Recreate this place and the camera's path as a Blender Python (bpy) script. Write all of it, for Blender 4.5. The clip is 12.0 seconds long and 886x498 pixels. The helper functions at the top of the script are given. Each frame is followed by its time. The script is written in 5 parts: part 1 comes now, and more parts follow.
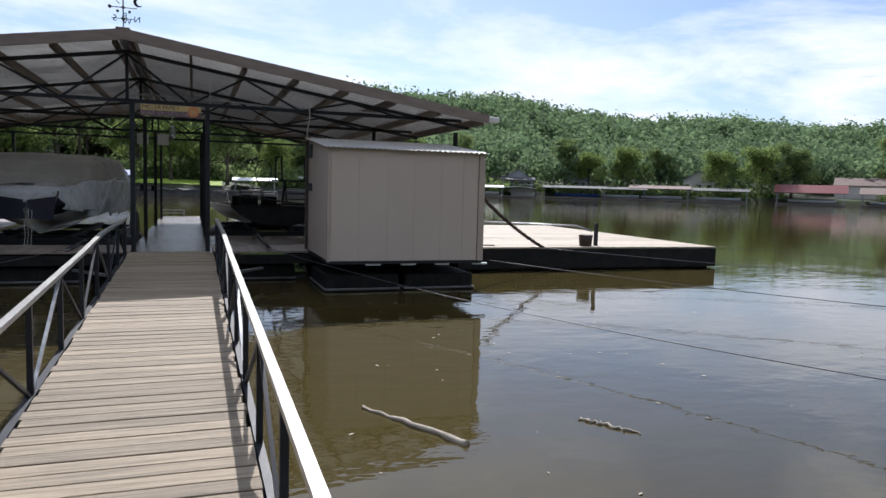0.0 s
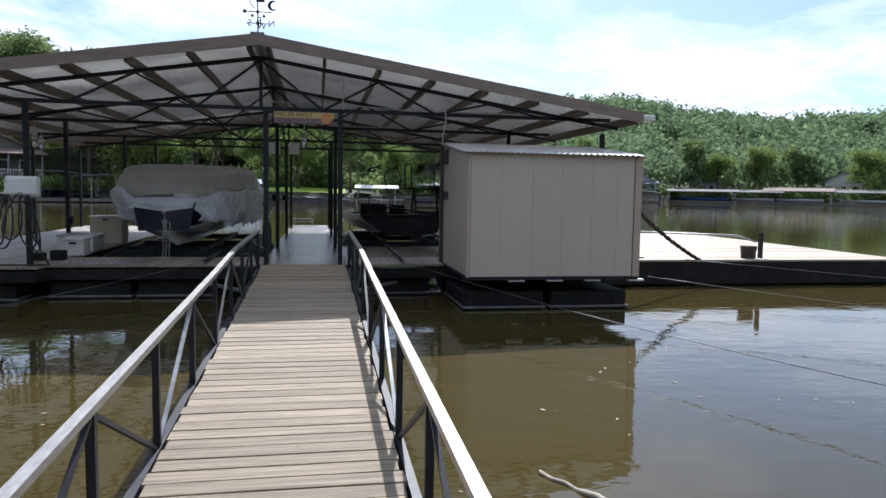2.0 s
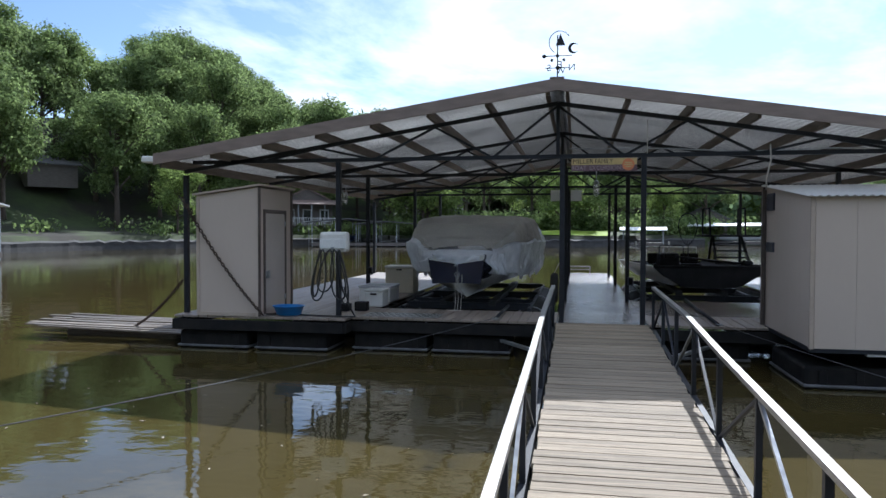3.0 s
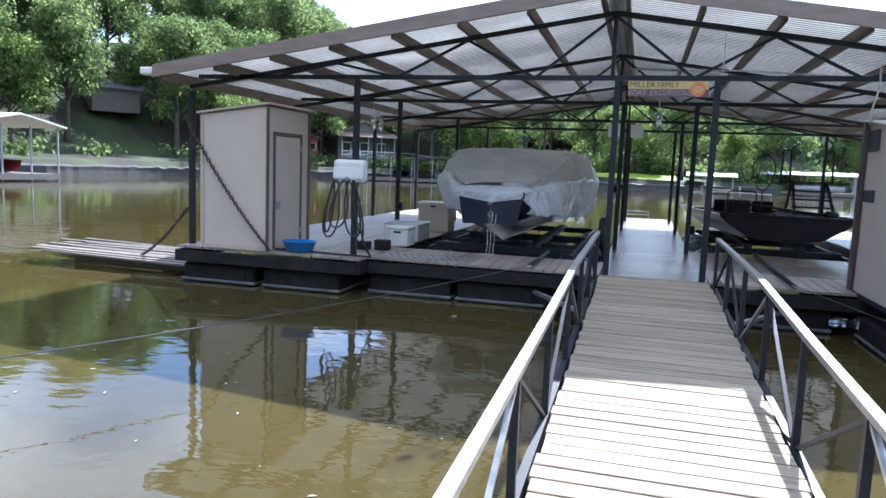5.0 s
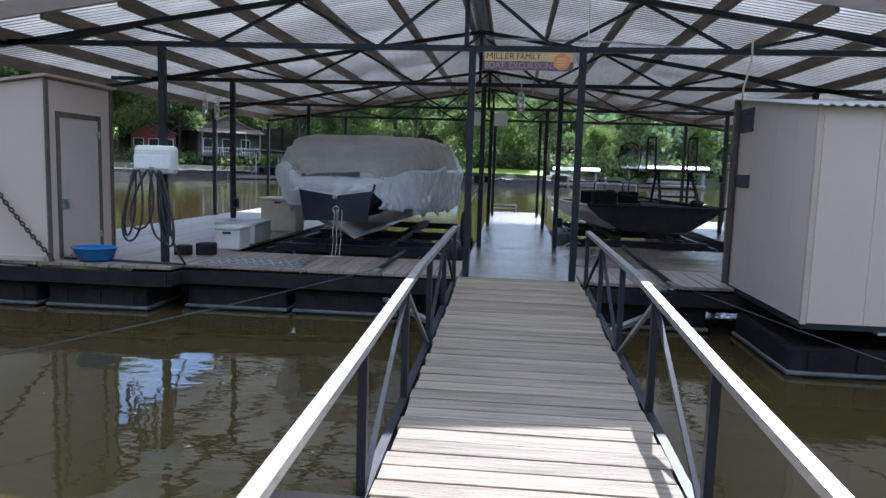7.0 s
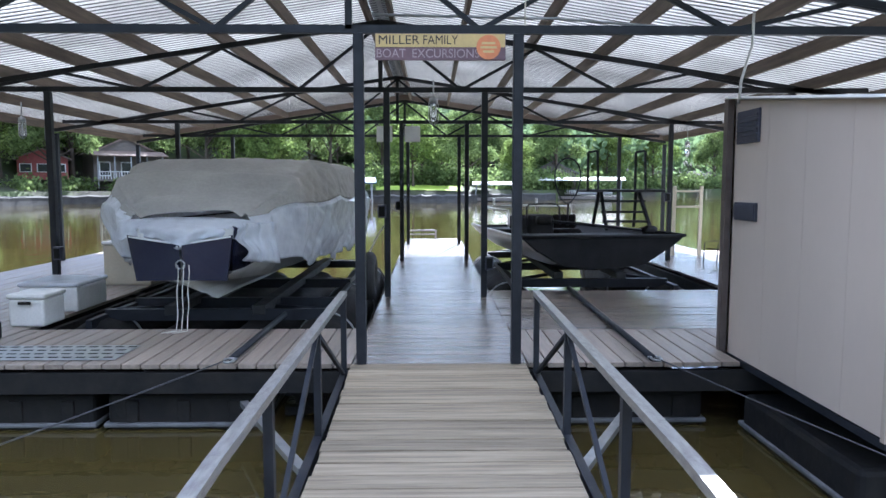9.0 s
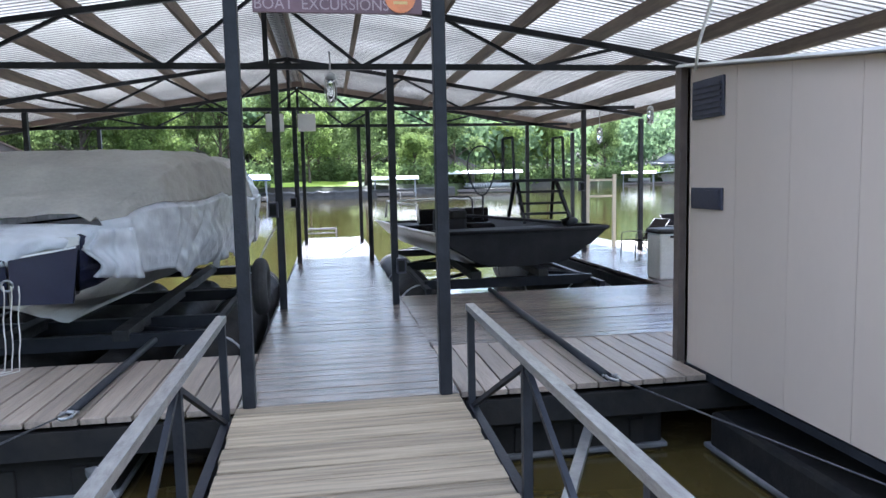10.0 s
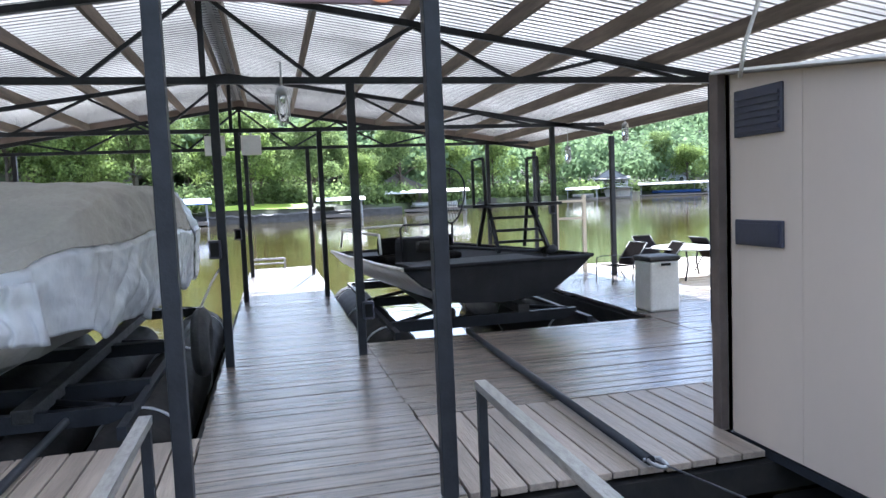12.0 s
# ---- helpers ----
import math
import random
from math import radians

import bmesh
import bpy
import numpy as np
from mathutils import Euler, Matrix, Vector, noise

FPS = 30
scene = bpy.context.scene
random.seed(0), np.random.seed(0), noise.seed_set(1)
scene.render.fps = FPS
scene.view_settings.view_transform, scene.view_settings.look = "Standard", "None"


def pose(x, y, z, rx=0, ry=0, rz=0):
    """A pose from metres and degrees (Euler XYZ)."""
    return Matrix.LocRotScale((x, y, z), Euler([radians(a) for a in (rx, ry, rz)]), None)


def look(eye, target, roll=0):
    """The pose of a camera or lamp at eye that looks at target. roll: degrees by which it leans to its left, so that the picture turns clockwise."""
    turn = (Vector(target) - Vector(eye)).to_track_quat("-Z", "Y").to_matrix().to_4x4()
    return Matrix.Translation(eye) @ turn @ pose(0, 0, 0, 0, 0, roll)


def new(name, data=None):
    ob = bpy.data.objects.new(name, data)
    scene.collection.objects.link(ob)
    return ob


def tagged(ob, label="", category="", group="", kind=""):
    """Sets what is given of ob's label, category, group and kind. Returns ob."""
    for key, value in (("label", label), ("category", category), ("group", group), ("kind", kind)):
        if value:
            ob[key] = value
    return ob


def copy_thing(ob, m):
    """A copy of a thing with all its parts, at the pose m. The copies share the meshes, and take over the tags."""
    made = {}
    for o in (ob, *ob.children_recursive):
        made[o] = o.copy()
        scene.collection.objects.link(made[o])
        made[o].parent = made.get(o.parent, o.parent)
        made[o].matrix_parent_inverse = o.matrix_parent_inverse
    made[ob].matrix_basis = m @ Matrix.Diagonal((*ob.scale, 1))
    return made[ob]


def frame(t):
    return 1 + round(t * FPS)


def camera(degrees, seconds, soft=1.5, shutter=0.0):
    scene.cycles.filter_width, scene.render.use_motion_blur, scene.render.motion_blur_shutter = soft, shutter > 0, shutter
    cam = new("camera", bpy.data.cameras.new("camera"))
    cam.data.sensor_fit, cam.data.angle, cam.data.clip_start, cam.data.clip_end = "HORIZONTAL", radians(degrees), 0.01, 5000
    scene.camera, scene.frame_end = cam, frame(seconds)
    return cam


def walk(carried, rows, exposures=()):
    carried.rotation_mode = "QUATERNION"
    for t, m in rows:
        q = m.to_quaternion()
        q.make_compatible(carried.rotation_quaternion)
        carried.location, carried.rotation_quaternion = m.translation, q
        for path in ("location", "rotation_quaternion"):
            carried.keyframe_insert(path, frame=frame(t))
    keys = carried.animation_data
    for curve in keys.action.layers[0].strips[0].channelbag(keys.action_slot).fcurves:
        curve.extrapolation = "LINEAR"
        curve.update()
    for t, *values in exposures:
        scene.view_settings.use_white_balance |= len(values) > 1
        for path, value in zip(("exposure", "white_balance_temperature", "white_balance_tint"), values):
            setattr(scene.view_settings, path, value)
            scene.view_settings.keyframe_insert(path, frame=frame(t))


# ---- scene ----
import itertools

cam = camera(64.8, 12.0)
# seconds, x, y, z, yaw, pitch, roll
PATH = [
    (0.0, 0.350, -12.741, 1.207, -19.60, -4.99, -1.57),
    (0.5, 0.394, -12.438, 1.220, -19.25, -5.60, -0.52),
    (1.0, 0.403, -12.236, 1.282, -18.50, -5.37, -0.56),
    (1.5, 0.445, -11.905, 1.246, -17.43, -6.73, -0.26),
    (2.0, 0.215, -11.590, 1.235, -10.15, -4.74, -0.91),
    (2.5, -0.051, -11.030, 1.327, 3.24, -1.72, 0.26),
    (3.0, -0.385, -10.651, 1.389, 10.83, -1.54, -0.16),
    (5.0, -0.236, -9.202, 1.306, 15.80, -6.69, -2.22),
    (5.5, -0.245, -9.049, 1.319, 16.13, -7.61, -1.67),
    (6.0, -0.258, -8.713, 1.318, 15.64, -8.22, -1.25),
    (6.5, -0.168, -8.246, 1.233, 12.31, -7.72, -1.98),
    (7.0, -0.132, -7.750, 1.195, 5.57, -6.55, -1.73),
    (7.5, -0.091, -7.090, 1.253, 1.74, -7.19, -0.18),
    (9.5, -0.066, -4.684, 1.361, -3.59, -4.81, -0.17),
    (10.0, -0.091, -4.169, 1.320, -9.28, -5.68, 1.24),
    (10.5, -0.135, -3.867, 1.370, -11.89, -4.56, 1.92),
    (11.0, -0.049, -3.441, 1.442, -12.00, -2.09, 2.23),
    (11.5, -0.101, -3.264, 1.494, -12.77, -3.70, 2.57),
    (12.0, -0.164, -3.138, 1.425, -13.79, -4.30, 2.40),
]
walk(cam, [(t, pose(x, y, z, 90 + pitch, roll, yaw)) for t, x, y, z, yaw, pitch, roll in PATH],
     [(0.0, 0.25, 5850, 14), (2.0, 0.5, 5700, 13), (3.0, 0.6, 5450, 11), (5.0, 1.7, 5250, 13), (6.0, 1.85, 5250, 13), (6.5, 1.55, 5250, 13),
      (7.0, 1.35, 5250, 14), (7.5, 1.55, 5250, 14), (9.5, 2.2, 5350, 13), (12.0, 2.35, 5450, 13)])

# ---- sky and sun ----
SUN_DIR = Vector((0.20, 1.0, 1.0)).normalized()
world = bpy.data.worlds.new("World")
scene.world = world
world.use_nodes = True
wt = world.node_tree
wt.nodes.clear()
sky = wt.nodes.new("ShaderNodeTexSky")
sky.sky_type = "NISHITA"
sky.sun_disc = False
sky.sun_elevation = math.asin(SUN_DIR.z)
sky.sun_rotation = math.atan2(SUN_DIR.x, SUN_DIR.y)
sky.air_density, sky.dust_density, sky.ozone_density = 1.0, 0.8, 2.0
wco = wt.nodes.new("ShaderNodeTexCoord")
wsep = wt.nodes.new("ShaderNodeSeparateXYZ")
wt.links.new(wco.outputs["Generated"], wsep.inputs[0])


def wmath(op, a, b, clamp=False):
    n = wt.nodes.new("ShaderNodeMath")
    n.operation, n.use_clamp = op, clamp
    for i, v in enumerate((a, b)):
        if isinstance(v, (int, float)):
            n.inputs[i].default_value = v
        else:
            wt.links.new(v, n.inputs[i])
    return n.outputs[0]


wz = wmath("ADD", wmath("MAXIMUM", wsep.outputs[2], 0.0), 0.12)
wcomb = wt.nodes.new("ShaderNodeCombineXYZ")
wt.links.new(wmath("DIVIDE", wsep.outputs[0], wz), wcomb.inputs[0])
wt.links.new(wmath("DIVIDE", wsep.outputs[1], wz), wcomb.inputs[1])
cloud = wt.nodes.new("ShaderNodeTexNoise")
cloud.inputs["Scale"].default_value, cloud.inputs["Detail"].default_value, cloud.inputs["Roughness"].default_value = 0.75, 10, 0.60
cloud.inputs["Distortion"].default_value = 0.35
wt.links.new(wcomb.outputs[0], cloud.inputs["Vector"])
cramp = wt.nodes.new("ShaderNodeValToRGB")
cramp.color_ramp.elements[0].position, cramp.color_ramp.elements[1].position = 0.42, 0.60
cramp.color_ramp.elements[0].color, cramp.color_ramp.elements[1].color = (0, 0, 0, 1), (1, 1, 1, 1)
wt.links.new(cloud.outputs[0], cramp.inputs[0])
shade = wt.nodes.new("ShaderNodeValToRGB")
shade.color_ramp.elements[0].position, shade.color_ramp.elements[1].position = 0.60, 0.70
shade.color_ramp.elements[0].color, shade.color_ramp.elements[1].color = (9.6, 9.8, 10.1, 1), (4.6, 5.0, 5.8, 1)
wt.links.new(cloud.outputs[0], shade.inputs[0])
wmix = wt.nodes.new("ShaderNodeMixRGB")
wt.links.new(cramp.outputs[0], wmix.inputs[0])
wt.links.new(sky.outputs[0], wmix.inputs[1])
wt.links.new(shade.outputs[0], wmix.inputs[2])
wbg = wt.nodes.new("ShaderNodeBackground")
wbg.inputs[1].default_value = 0.095
wt.links.new(wmix.outputs[0], wbg.inputs[0])
wout = wt.nodes.new("ShaderNodeOutputWorld")
wt.links.new(wbg.outputs[0], wout.inputs[0])

sun = new("sun", bpy.data.lights.new("sun", "SUN"))
sun.data.energy, sun.data.angle, sun.data.color = 5.0, radians(0.53), (1.0, 0.95, 0.86)
sun.matrix_world = look(SUN_DIR * 50, (0, 0, 0))

# ---- materials ----


def material(name, color, color2=None, rough=0.6, metal=0.0, scale=6.0, stretch=(1, 1, 1), bump=0.15, bump_scale=40.0,
             detail=6, spec=0.5, per_object=0.0, island=False, island_amount=0.4, grain=0.14, translucent=0.0):
    """Two-scale procedural surface: broad stains, fine grain, bump, and a tone of its own per piece."""
    m = bpy.data.materials.new(name)
    m.use_nodes = True
    nt = m.node_tree
    b = nt.nodes["Principled BSDF"]
    b.inputs["Roughness"].default_value, b.inputs["Metallic"].default_value = rough, metal
    b.inputs["Specular IOR Level"].default_value = spec
    co = nt.nodes.new("ShaderNodeTexCoord")
    mp = nt.nodes.new("ShaderNodeMapping")
    mp.inputs["Scale"].default_value = stretch
    nt.links.new(co.outputs["Object"], mp.inputs[0])
    vec = mp.outputs[0]
    if per_object:
        info = nt.nodes.new("ShaderNodeObjectInfo")
        addv = nt.nodes.new("ShaderNodeVectorMath")
        addv.operation = "MULTIPLY_ADD"
        comb = nt.nodes.new("ShaderNodeCombineXYZ")
        for i in range(3):
            nt.links.new(info.outputs["Random"], comb.inputs[i])
        nt.links.new(comb.outputs[0], addv.inputs[0])
        addv.inputs[1].default_value = (31.7, 17.3, 23.9)
        nt.links.new(vec, addv.inputs[2])
        vec = addv.outputs[0]
    n1 = nt.nodes.new("ShaderNodeTexNoise")
    n1.inputs["Scale"].default_value, n1.inputs["Detail"].default_value = scale, detail
    nt.links.new(vec, n1.inputs["Vector"])
    n2 = nt.nodes.new("ShaderNodeTexNoise")
    n2.inputs["Scale"].default_value, n2.inputs["Detail"].default_value = bump_scale, 4
    nt.links.new(vec, n2.inputs["Vector"])
    c2 = color2 or tuple(c * 0.7 for c in color)
    ramp = nt.nodes.new("ShaderNodeValToRGB")
    ramp.color_ramp.elements[0].position, ramp.color_ramp.elements[1].position = 0.32, 0.68
    ramp.color_ramp.elements[0].color, ramp.color_ramp.elements[1].color = (*c2, 1), (*color, 1)
    nt.links.new(n1.outputs[0], ramp.inputs[0])
    out = ramp.outputs[0]
    hs = nt.nodes.new("ShaderNodeHueSaturation")
    nt.links.new(out, hs.inputs["Color"])
    val = nt.nodes.new("ShaderNodeMapRange")
    val.inputs["To Min"].default_value, val.inputs["To Max"].default_value = 1 - grain, 1 + grain
    nt.links.new(n2.outputs[0], val.inputs[0])
    last = val.outputs[0]
    if per_object or island:
        if island:
            geo = nt.nodes.new("ShaderNodeNewGeometry")
            rnd = geo.outputs["Random Per Island"]
            amount = island_amount
        else:
            rnd = info.outputs["Random"]
            amount = per_object
        mr = nt.nodes.new("ShaderNodeMapRange")
        mr.inputs["To Min"].default_value, mr.inputs["To Max"].default_value = 1 - amount, 1 + amount
        nt.links.new(rnd, mr.inputs[0])
        mu = nt.nodes.new("ShaderNodeMath")
        mu.operation = "MULTIPLY"
        nt.links.new(last, mu.inputs[0])
        nt.links.new(mr.outputs[0], mu.inputs[1])
        last = mu.outputs[0]
    nt.links.new(last, hs.inputs["Value"])
    nt.links.new(hs.outputs[0], b.inputs["Base Color"])
    rr = nt.nodes.new("ShaderNodeMapRange")
    rr.inputs["To Min"].default_value, rr.inputs["To Max"].default_value = max(0.02, rough * 0.8), min(1, rough * 1.2)
    nt.links.new(n1.outputs[0], rr.inputs[0])
    nt.links.new(rr.outputs[0], b.inputs["Roughness"])
    if bump:
        bp = nt.nodes.new("ShaderNodeBump")
        bp.inputs["Strength"].default_value, bp.inputs["Distance"].default_value = bump, 0.02
        nt.links.new(n2.outputs[0], bp.inputs["Height"])
        nt.links.new(bp.outputs[0], b.inputs["Normal"])
    if translucent:
        tr = nt.nodes.new("ShaderNodeBsdfTranslucent")
        nt.links.new(hs.outputs[0], tr.inputs[0])
        mx = nt.nodes.new("ShaderNodeMixShader")
        mx.inputs[0].default_value = translucent
        nt.links.new(b.outputs[0], mx.inputs[1])
        nt.links.new(tr.outputs[0], mx.inputs[2])
        nt.links.new(mx.outputs[0], nt.nodes["Material Output"].inputs[0])
    return m


# Boards under the roof carry shade in a darker tone; sunlit ones are paler.
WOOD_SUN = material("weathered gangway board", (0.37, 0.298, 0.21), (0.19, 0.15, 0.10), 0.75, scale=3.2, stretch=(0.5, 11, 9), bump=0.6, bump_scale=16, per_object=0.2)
WOOD_DECK = material("worn shaded deck board", (0.20, 0.163, 0.133), (0.105, 0.086, 0.072), 0.24, scale=3, stretch=(0.6, 9, 9), spec=0.7, bump=0.14, bump_scale=12, per_object=0.14)
WOOD_DECK_Y = material("worn shaded deck board lengthwise", (0.30, 0.245, 0.20), (0.20, 0.165, 0.135), 0.45, scale=3, stretch=(9, 0.6, 9), bump=0.35, bump_scale=12, per_object=0.14)
WOOD_PALE = material("pale sunlit open deck board", (0.52, 0.44, 0.33), (0.38, 0.32, 0.24), 0.7, scale=3, stretch=(0.6, 9, 9), bump=0.4, bump_scale=12, per_object=0.12)
PURLIN = material("roof timber", (0.16, 0.125, 0.095), (0.085, 0.066, 0.05), 0.8, scale=2.5, stretch=(8, 0.7, 8), bump=0.3, bump_scale=10, per_object=0.2)
STEEL = material("dark painted steel", (0.020, 0.022, 0.028), (0.012, 0.013, 0.017), 0.5, spec=0.3, scale=9, bump=0.12, bump_scale=60, per_object=0.15)
RAIL = material("pale worn rail paint", (0.40, 0.39, 0.37), (0.24, 0.23, 0.215), 0.36, 0.65, scale=14, stretch=(4, 1, 4), bump=0.2, bump_scale=70)
GALV = material("galvanised steel", (0.42, 0.43, 0.44), (0.28, 0.29, 0.30), 0.38, 0.75, scale=12, bump=0.1, bump_scale=50)
# Translucency is added to the metal sheets to brighten the roof underside.
TIN = material("corrugated roof sheet, translucent for a bright underside", (0.74, 0.735, 0.72), (0.60, 0.595, 0.58), 0.34, 0.0, scale=1.6, bump=0.1, bump_scale=20, translucent=0.52, per_object=0.06)
TIN_RIB = material("dark rib line steel", (0.30, 0.30, 0.305), (0.2, 0.2, 0.205), 0.45, 0.2, scale=4, bump=0.1)
SHED_TIN = material("pale corrugated metal", (0.62, 0.61, 0.58), (0.5, 0.49, 0.47), 0.4, 0.4, scale=3, bump=0.1)
FASCIA = material("brown fascia metal", (0.26, 0.20, 0.165), (0.19, 0.145, 0.12), 0.5, scale=3, stretch=(1, 4, 4), bump=0.12, bump_scale=30)
SIDING = material("beige painted siding", (0.54, 0.455, 0.38), (0.495, 0.41, 0.34), 0.6, scale=0.9, stretch=(1, 1, 0.5), bump=0.05, bump_scale=18, grain=0.025)
SIDING_TRIM = material("beige trim board", (0.47, 0.385, 0.31), (0.41, 0.335, 0.27), 0.6, scale=4, bump=0.2, bump_scale=40)
DOOR_PAINT = material("grey beige door paint", (0.50, 0.44, 0.39), (0.44, 0.385, 0.34), 0.5, scale=2, bump=0.12, bump_scale=40)
DARK_TRIM = material("dark brown trim", (0.13, 0.10, 0.085), (0.08, 0.06, 0.05), 0.6, scale=6, bump=0.2)
VENT = material("slate plastic vent", (0.05, 0.05, 0.075), (0.045, 0.045, 0.06), 0.5, scale=9, bump=0.1)
BLACK = material("black float plastic", (0.012, 0.012, 0.013), (0.022, 0.02, 0.018), 0.75, spec=0.2, scale=4, bump=0.3, bump_scale=18)
FLOAT_LIP = material("scuffed grey float lip", (0.17, 0.17, 0.18), (0.09, 0.09, 0.095), 0.6, scale=7, bump=0.2)
RUBBER = material("black rubber", (0.014, 0.014, 0.015), (0.024, 0.023, 0.022), 0.65, scale=8, bump=0.3)
CANVAS = material("grey tan canvas", (0.36, 0.34, 0.305), (0.28, 0.265, 0.24), 0.8, scale=2.2, bump=0.3, bump_scale=30)
PLASTIC_SHEET = material("milky plastic sheet", (0.82, 0.83, 0.85), (0.66, 0.67, 0.70), 0.15, scale=3, stretch=(1, 1.9, 0.9), bump=1.0, bump_scale=8, translucent=0.4, spec=0.9)
GELCOAT = material("white gelcoat", (0.68, 0.67, 0.63), (0.58, 0.57, 0.53), 0.25, scale=2, bump=0.03)
NAVY = material("navy gelcoat", (0.012, 0.014, 0.035), (0.018, 0.02, 0.045), 0.2, scale=2, bump=0.03)
# One aluminium hull: the lit side is coloured bright, shaded faces are coloured dark.
ALU = material("aluminium hull, lit side", (0.74, 0.69, 0.62), (0.58, 0.53, 0.47), 0.40, 0.0, scale=4, stretch=(1, 3, 1), bump=0.1)
ALU_SHADE = material("aluminium hull in shade", (0.03, 0.03, 0.032), (0.018, 0.018, 0.02), 0.75, 0.0, scale=4, bump=0.1, spec=0.12)
WHITE_PLASTIC = material("white plastic", (0.72, 0.71, 0.68), (0.62, 0.61, 0.57), 0.4, scale=3, bump=0.05)
BEIGE_PLASTIC = material("beige plastic", (0.62, 0.55, 0.42), (0.54, 0.47, 0.36), 0.45, scale=3, bump=0.05)
BLUE_PLASTIC = material("blue plastic", (0.02, 0.18, 0.50), (0.015, 0.13, 0.38), 0.35, scale=5, bump=0.1)
HOSE = material("black hose", (0.02, 0.02, 0.022), (0.03, 0.03, 0.03), 0.5, scale=10, bump=0.05)
ROPE = material("white rope", (0.62, 0.6, 0.55), (0.45, 0.43, 0.38), 0.8, scale=60, bump=0.4, bump_scale=120)
RUST = material("rusty chain", (0.09, 0.055, 0.04), (0.04, 0.03, 0.025), 0.75, 0.4, scale=20, bump=0.4)
CABLE = material("steel cable", (0.10, 0.10, 0.11), (0.06, 0.06, 0.065), 0.5, 0.5, scale=30, bump=0.1)
SIGN_TOP = material("yellow sign paint", (0.62, 0.46, 0.19), (0.54, 0.40, 0.17), 0.5, scale=5, bump=0.1)
SIGN_LOW = material("plum sign paint", (0.17, 0.10, 0.12), (0.13, 0.08, 0.095), 0.5, scale=5, bump=0.1)
SIGN_DISC = material("orange sign paint", (0.70, 0.25, 0.10), (0.60, 0.21, 0.09), 0.5, scale=8, bump=0.1)
SIGN_INK = material("dark sign ink", (0.04, 0.03, 0.03), None, 0.5, bump=0.0)
SIGN_PALE = material("pale sign ink", (0.42, 0.32, 0.34), None, 0.5, bump=0.0)
BARK = material("bark", (0.10, 0.075, 0.055), (0.05, 0.04, 0.03), 0.9, scale=3, stretch=(6, 6, 1), bump=0.8, bump_scale=9)
WET_WOOD = material("dark wet planks", (0.17, 0.135, 0.10), (0.08, 0.065, 0.05), 0.6, scale=6, stretch=(1, 6, 6), bump=0.5, per_object=0.35)
DRIFT = material("bleached driftwood", (0.42, 0.37, 0.29), (0.25, 0.21, 0.16), 0.8, scale=9, stretch=(1, 1, 4), bump=0.5)
LEAF_A = material("oak leaves", (0.235, 0.305, 0.11), (0.11, 0.155, 0.058), 0.75, spec=0.15, scale=0.8, bump=0, island=True, translucent=0.65)
LEAF_B = material("light leaves", (0.25, 0.33, 0.095), (0.13, 0.18, 0.055), 0.75, spec=0.15, scale=0.8, bump=0, island=True, translucent=0.65)
LEAF_FAR = material("wooded hill leaves", (0.205, 0.285, 0.14), (0.105, 0.16, 0.08), 0.8, spec=0.1, scale=0.11, island_amount=0.10, detail=3, bump=0, island=True, translucent=0.55)
ROOF_GREY = material("grey shingle roof", (0.13, 0.125, 0.125), (0.08, 0.078, 0.078), 0.8, scale=3, bump=0.3)
ROOF_RED = material("red metal roof", (0.20, 0.05, 0.04), (0.15, 0.04, 0.033), 0.45, scale=3, bump=0.1)
ROOF_TAN = material("tan shingle roof", (0.24, 0.175, 0.145), (0.17, 0.125, 0.105), 0.8, scale=3, bump=0.3)
WALL_CREAM = material("cream house siding", (0.55, 0.52, 0.46), (0.47, 0.44, 0.39), 0.7, scale=2, stretch=(1, 1, 5), bump=0.2)
WALL_GREY = material("grey house siding", (0.34, 0.35, 0.36), (0.27, 0.28, 0.29), 0.7, scale=2, stretch=(1, 1, 5), bump=0.2)
WALL_BROWN = material("brown house siding", (0.17, 0.145, 0.125), (0.115, 0.10, 0.088), 0.7, scale=2, stretch=(1, 1, 5), bump=0.2)
RED_PAINT = material("faded red paint", (0.32, 0.07, 0.06), (0.24, 0.05, 0.045), 0.6, scale=3, bump=0.1)
TARP_BLUE = material("blue tarpaulin", (0.03, 0.09, 0.30), (0.025, 0.07, 0.22), 0.5, scale=3, bump=0.2)
WHITE_PAINT = material("white paint", (0.75, 0.75, 0.73), (0.66, 0.66, 0.64), 0.55, scale=3, bump=0.08)
DARK_GLASS = material("dark window pane", (0.03, 0.035, 0.04), None, 0.08, bump=0.0)
MESH_SEAT = material("dark sling fabric", (0.012, 0.011, 0.011), (0.018, 0.016, 0.016), 1.0, scale=20, bump=0.2, spec=0.0)


def bulb_glass():
    m = bpy.data.materials.new("lamp glass")
    m.use_nodes = True
    b = m.node_tree.nodes["Principled BSDF"]
    b.inputs["Base Color"].default_value = (0.9, 0.92, 0.92, 1)
    b.inputs["Roughness"].default_value = 0.08
    b.inputs["Transmission Weight"].default_value = 0.9
    b.inputs["IOR"].default_value = 1.45
    return m


GLASS = bulb_glass()


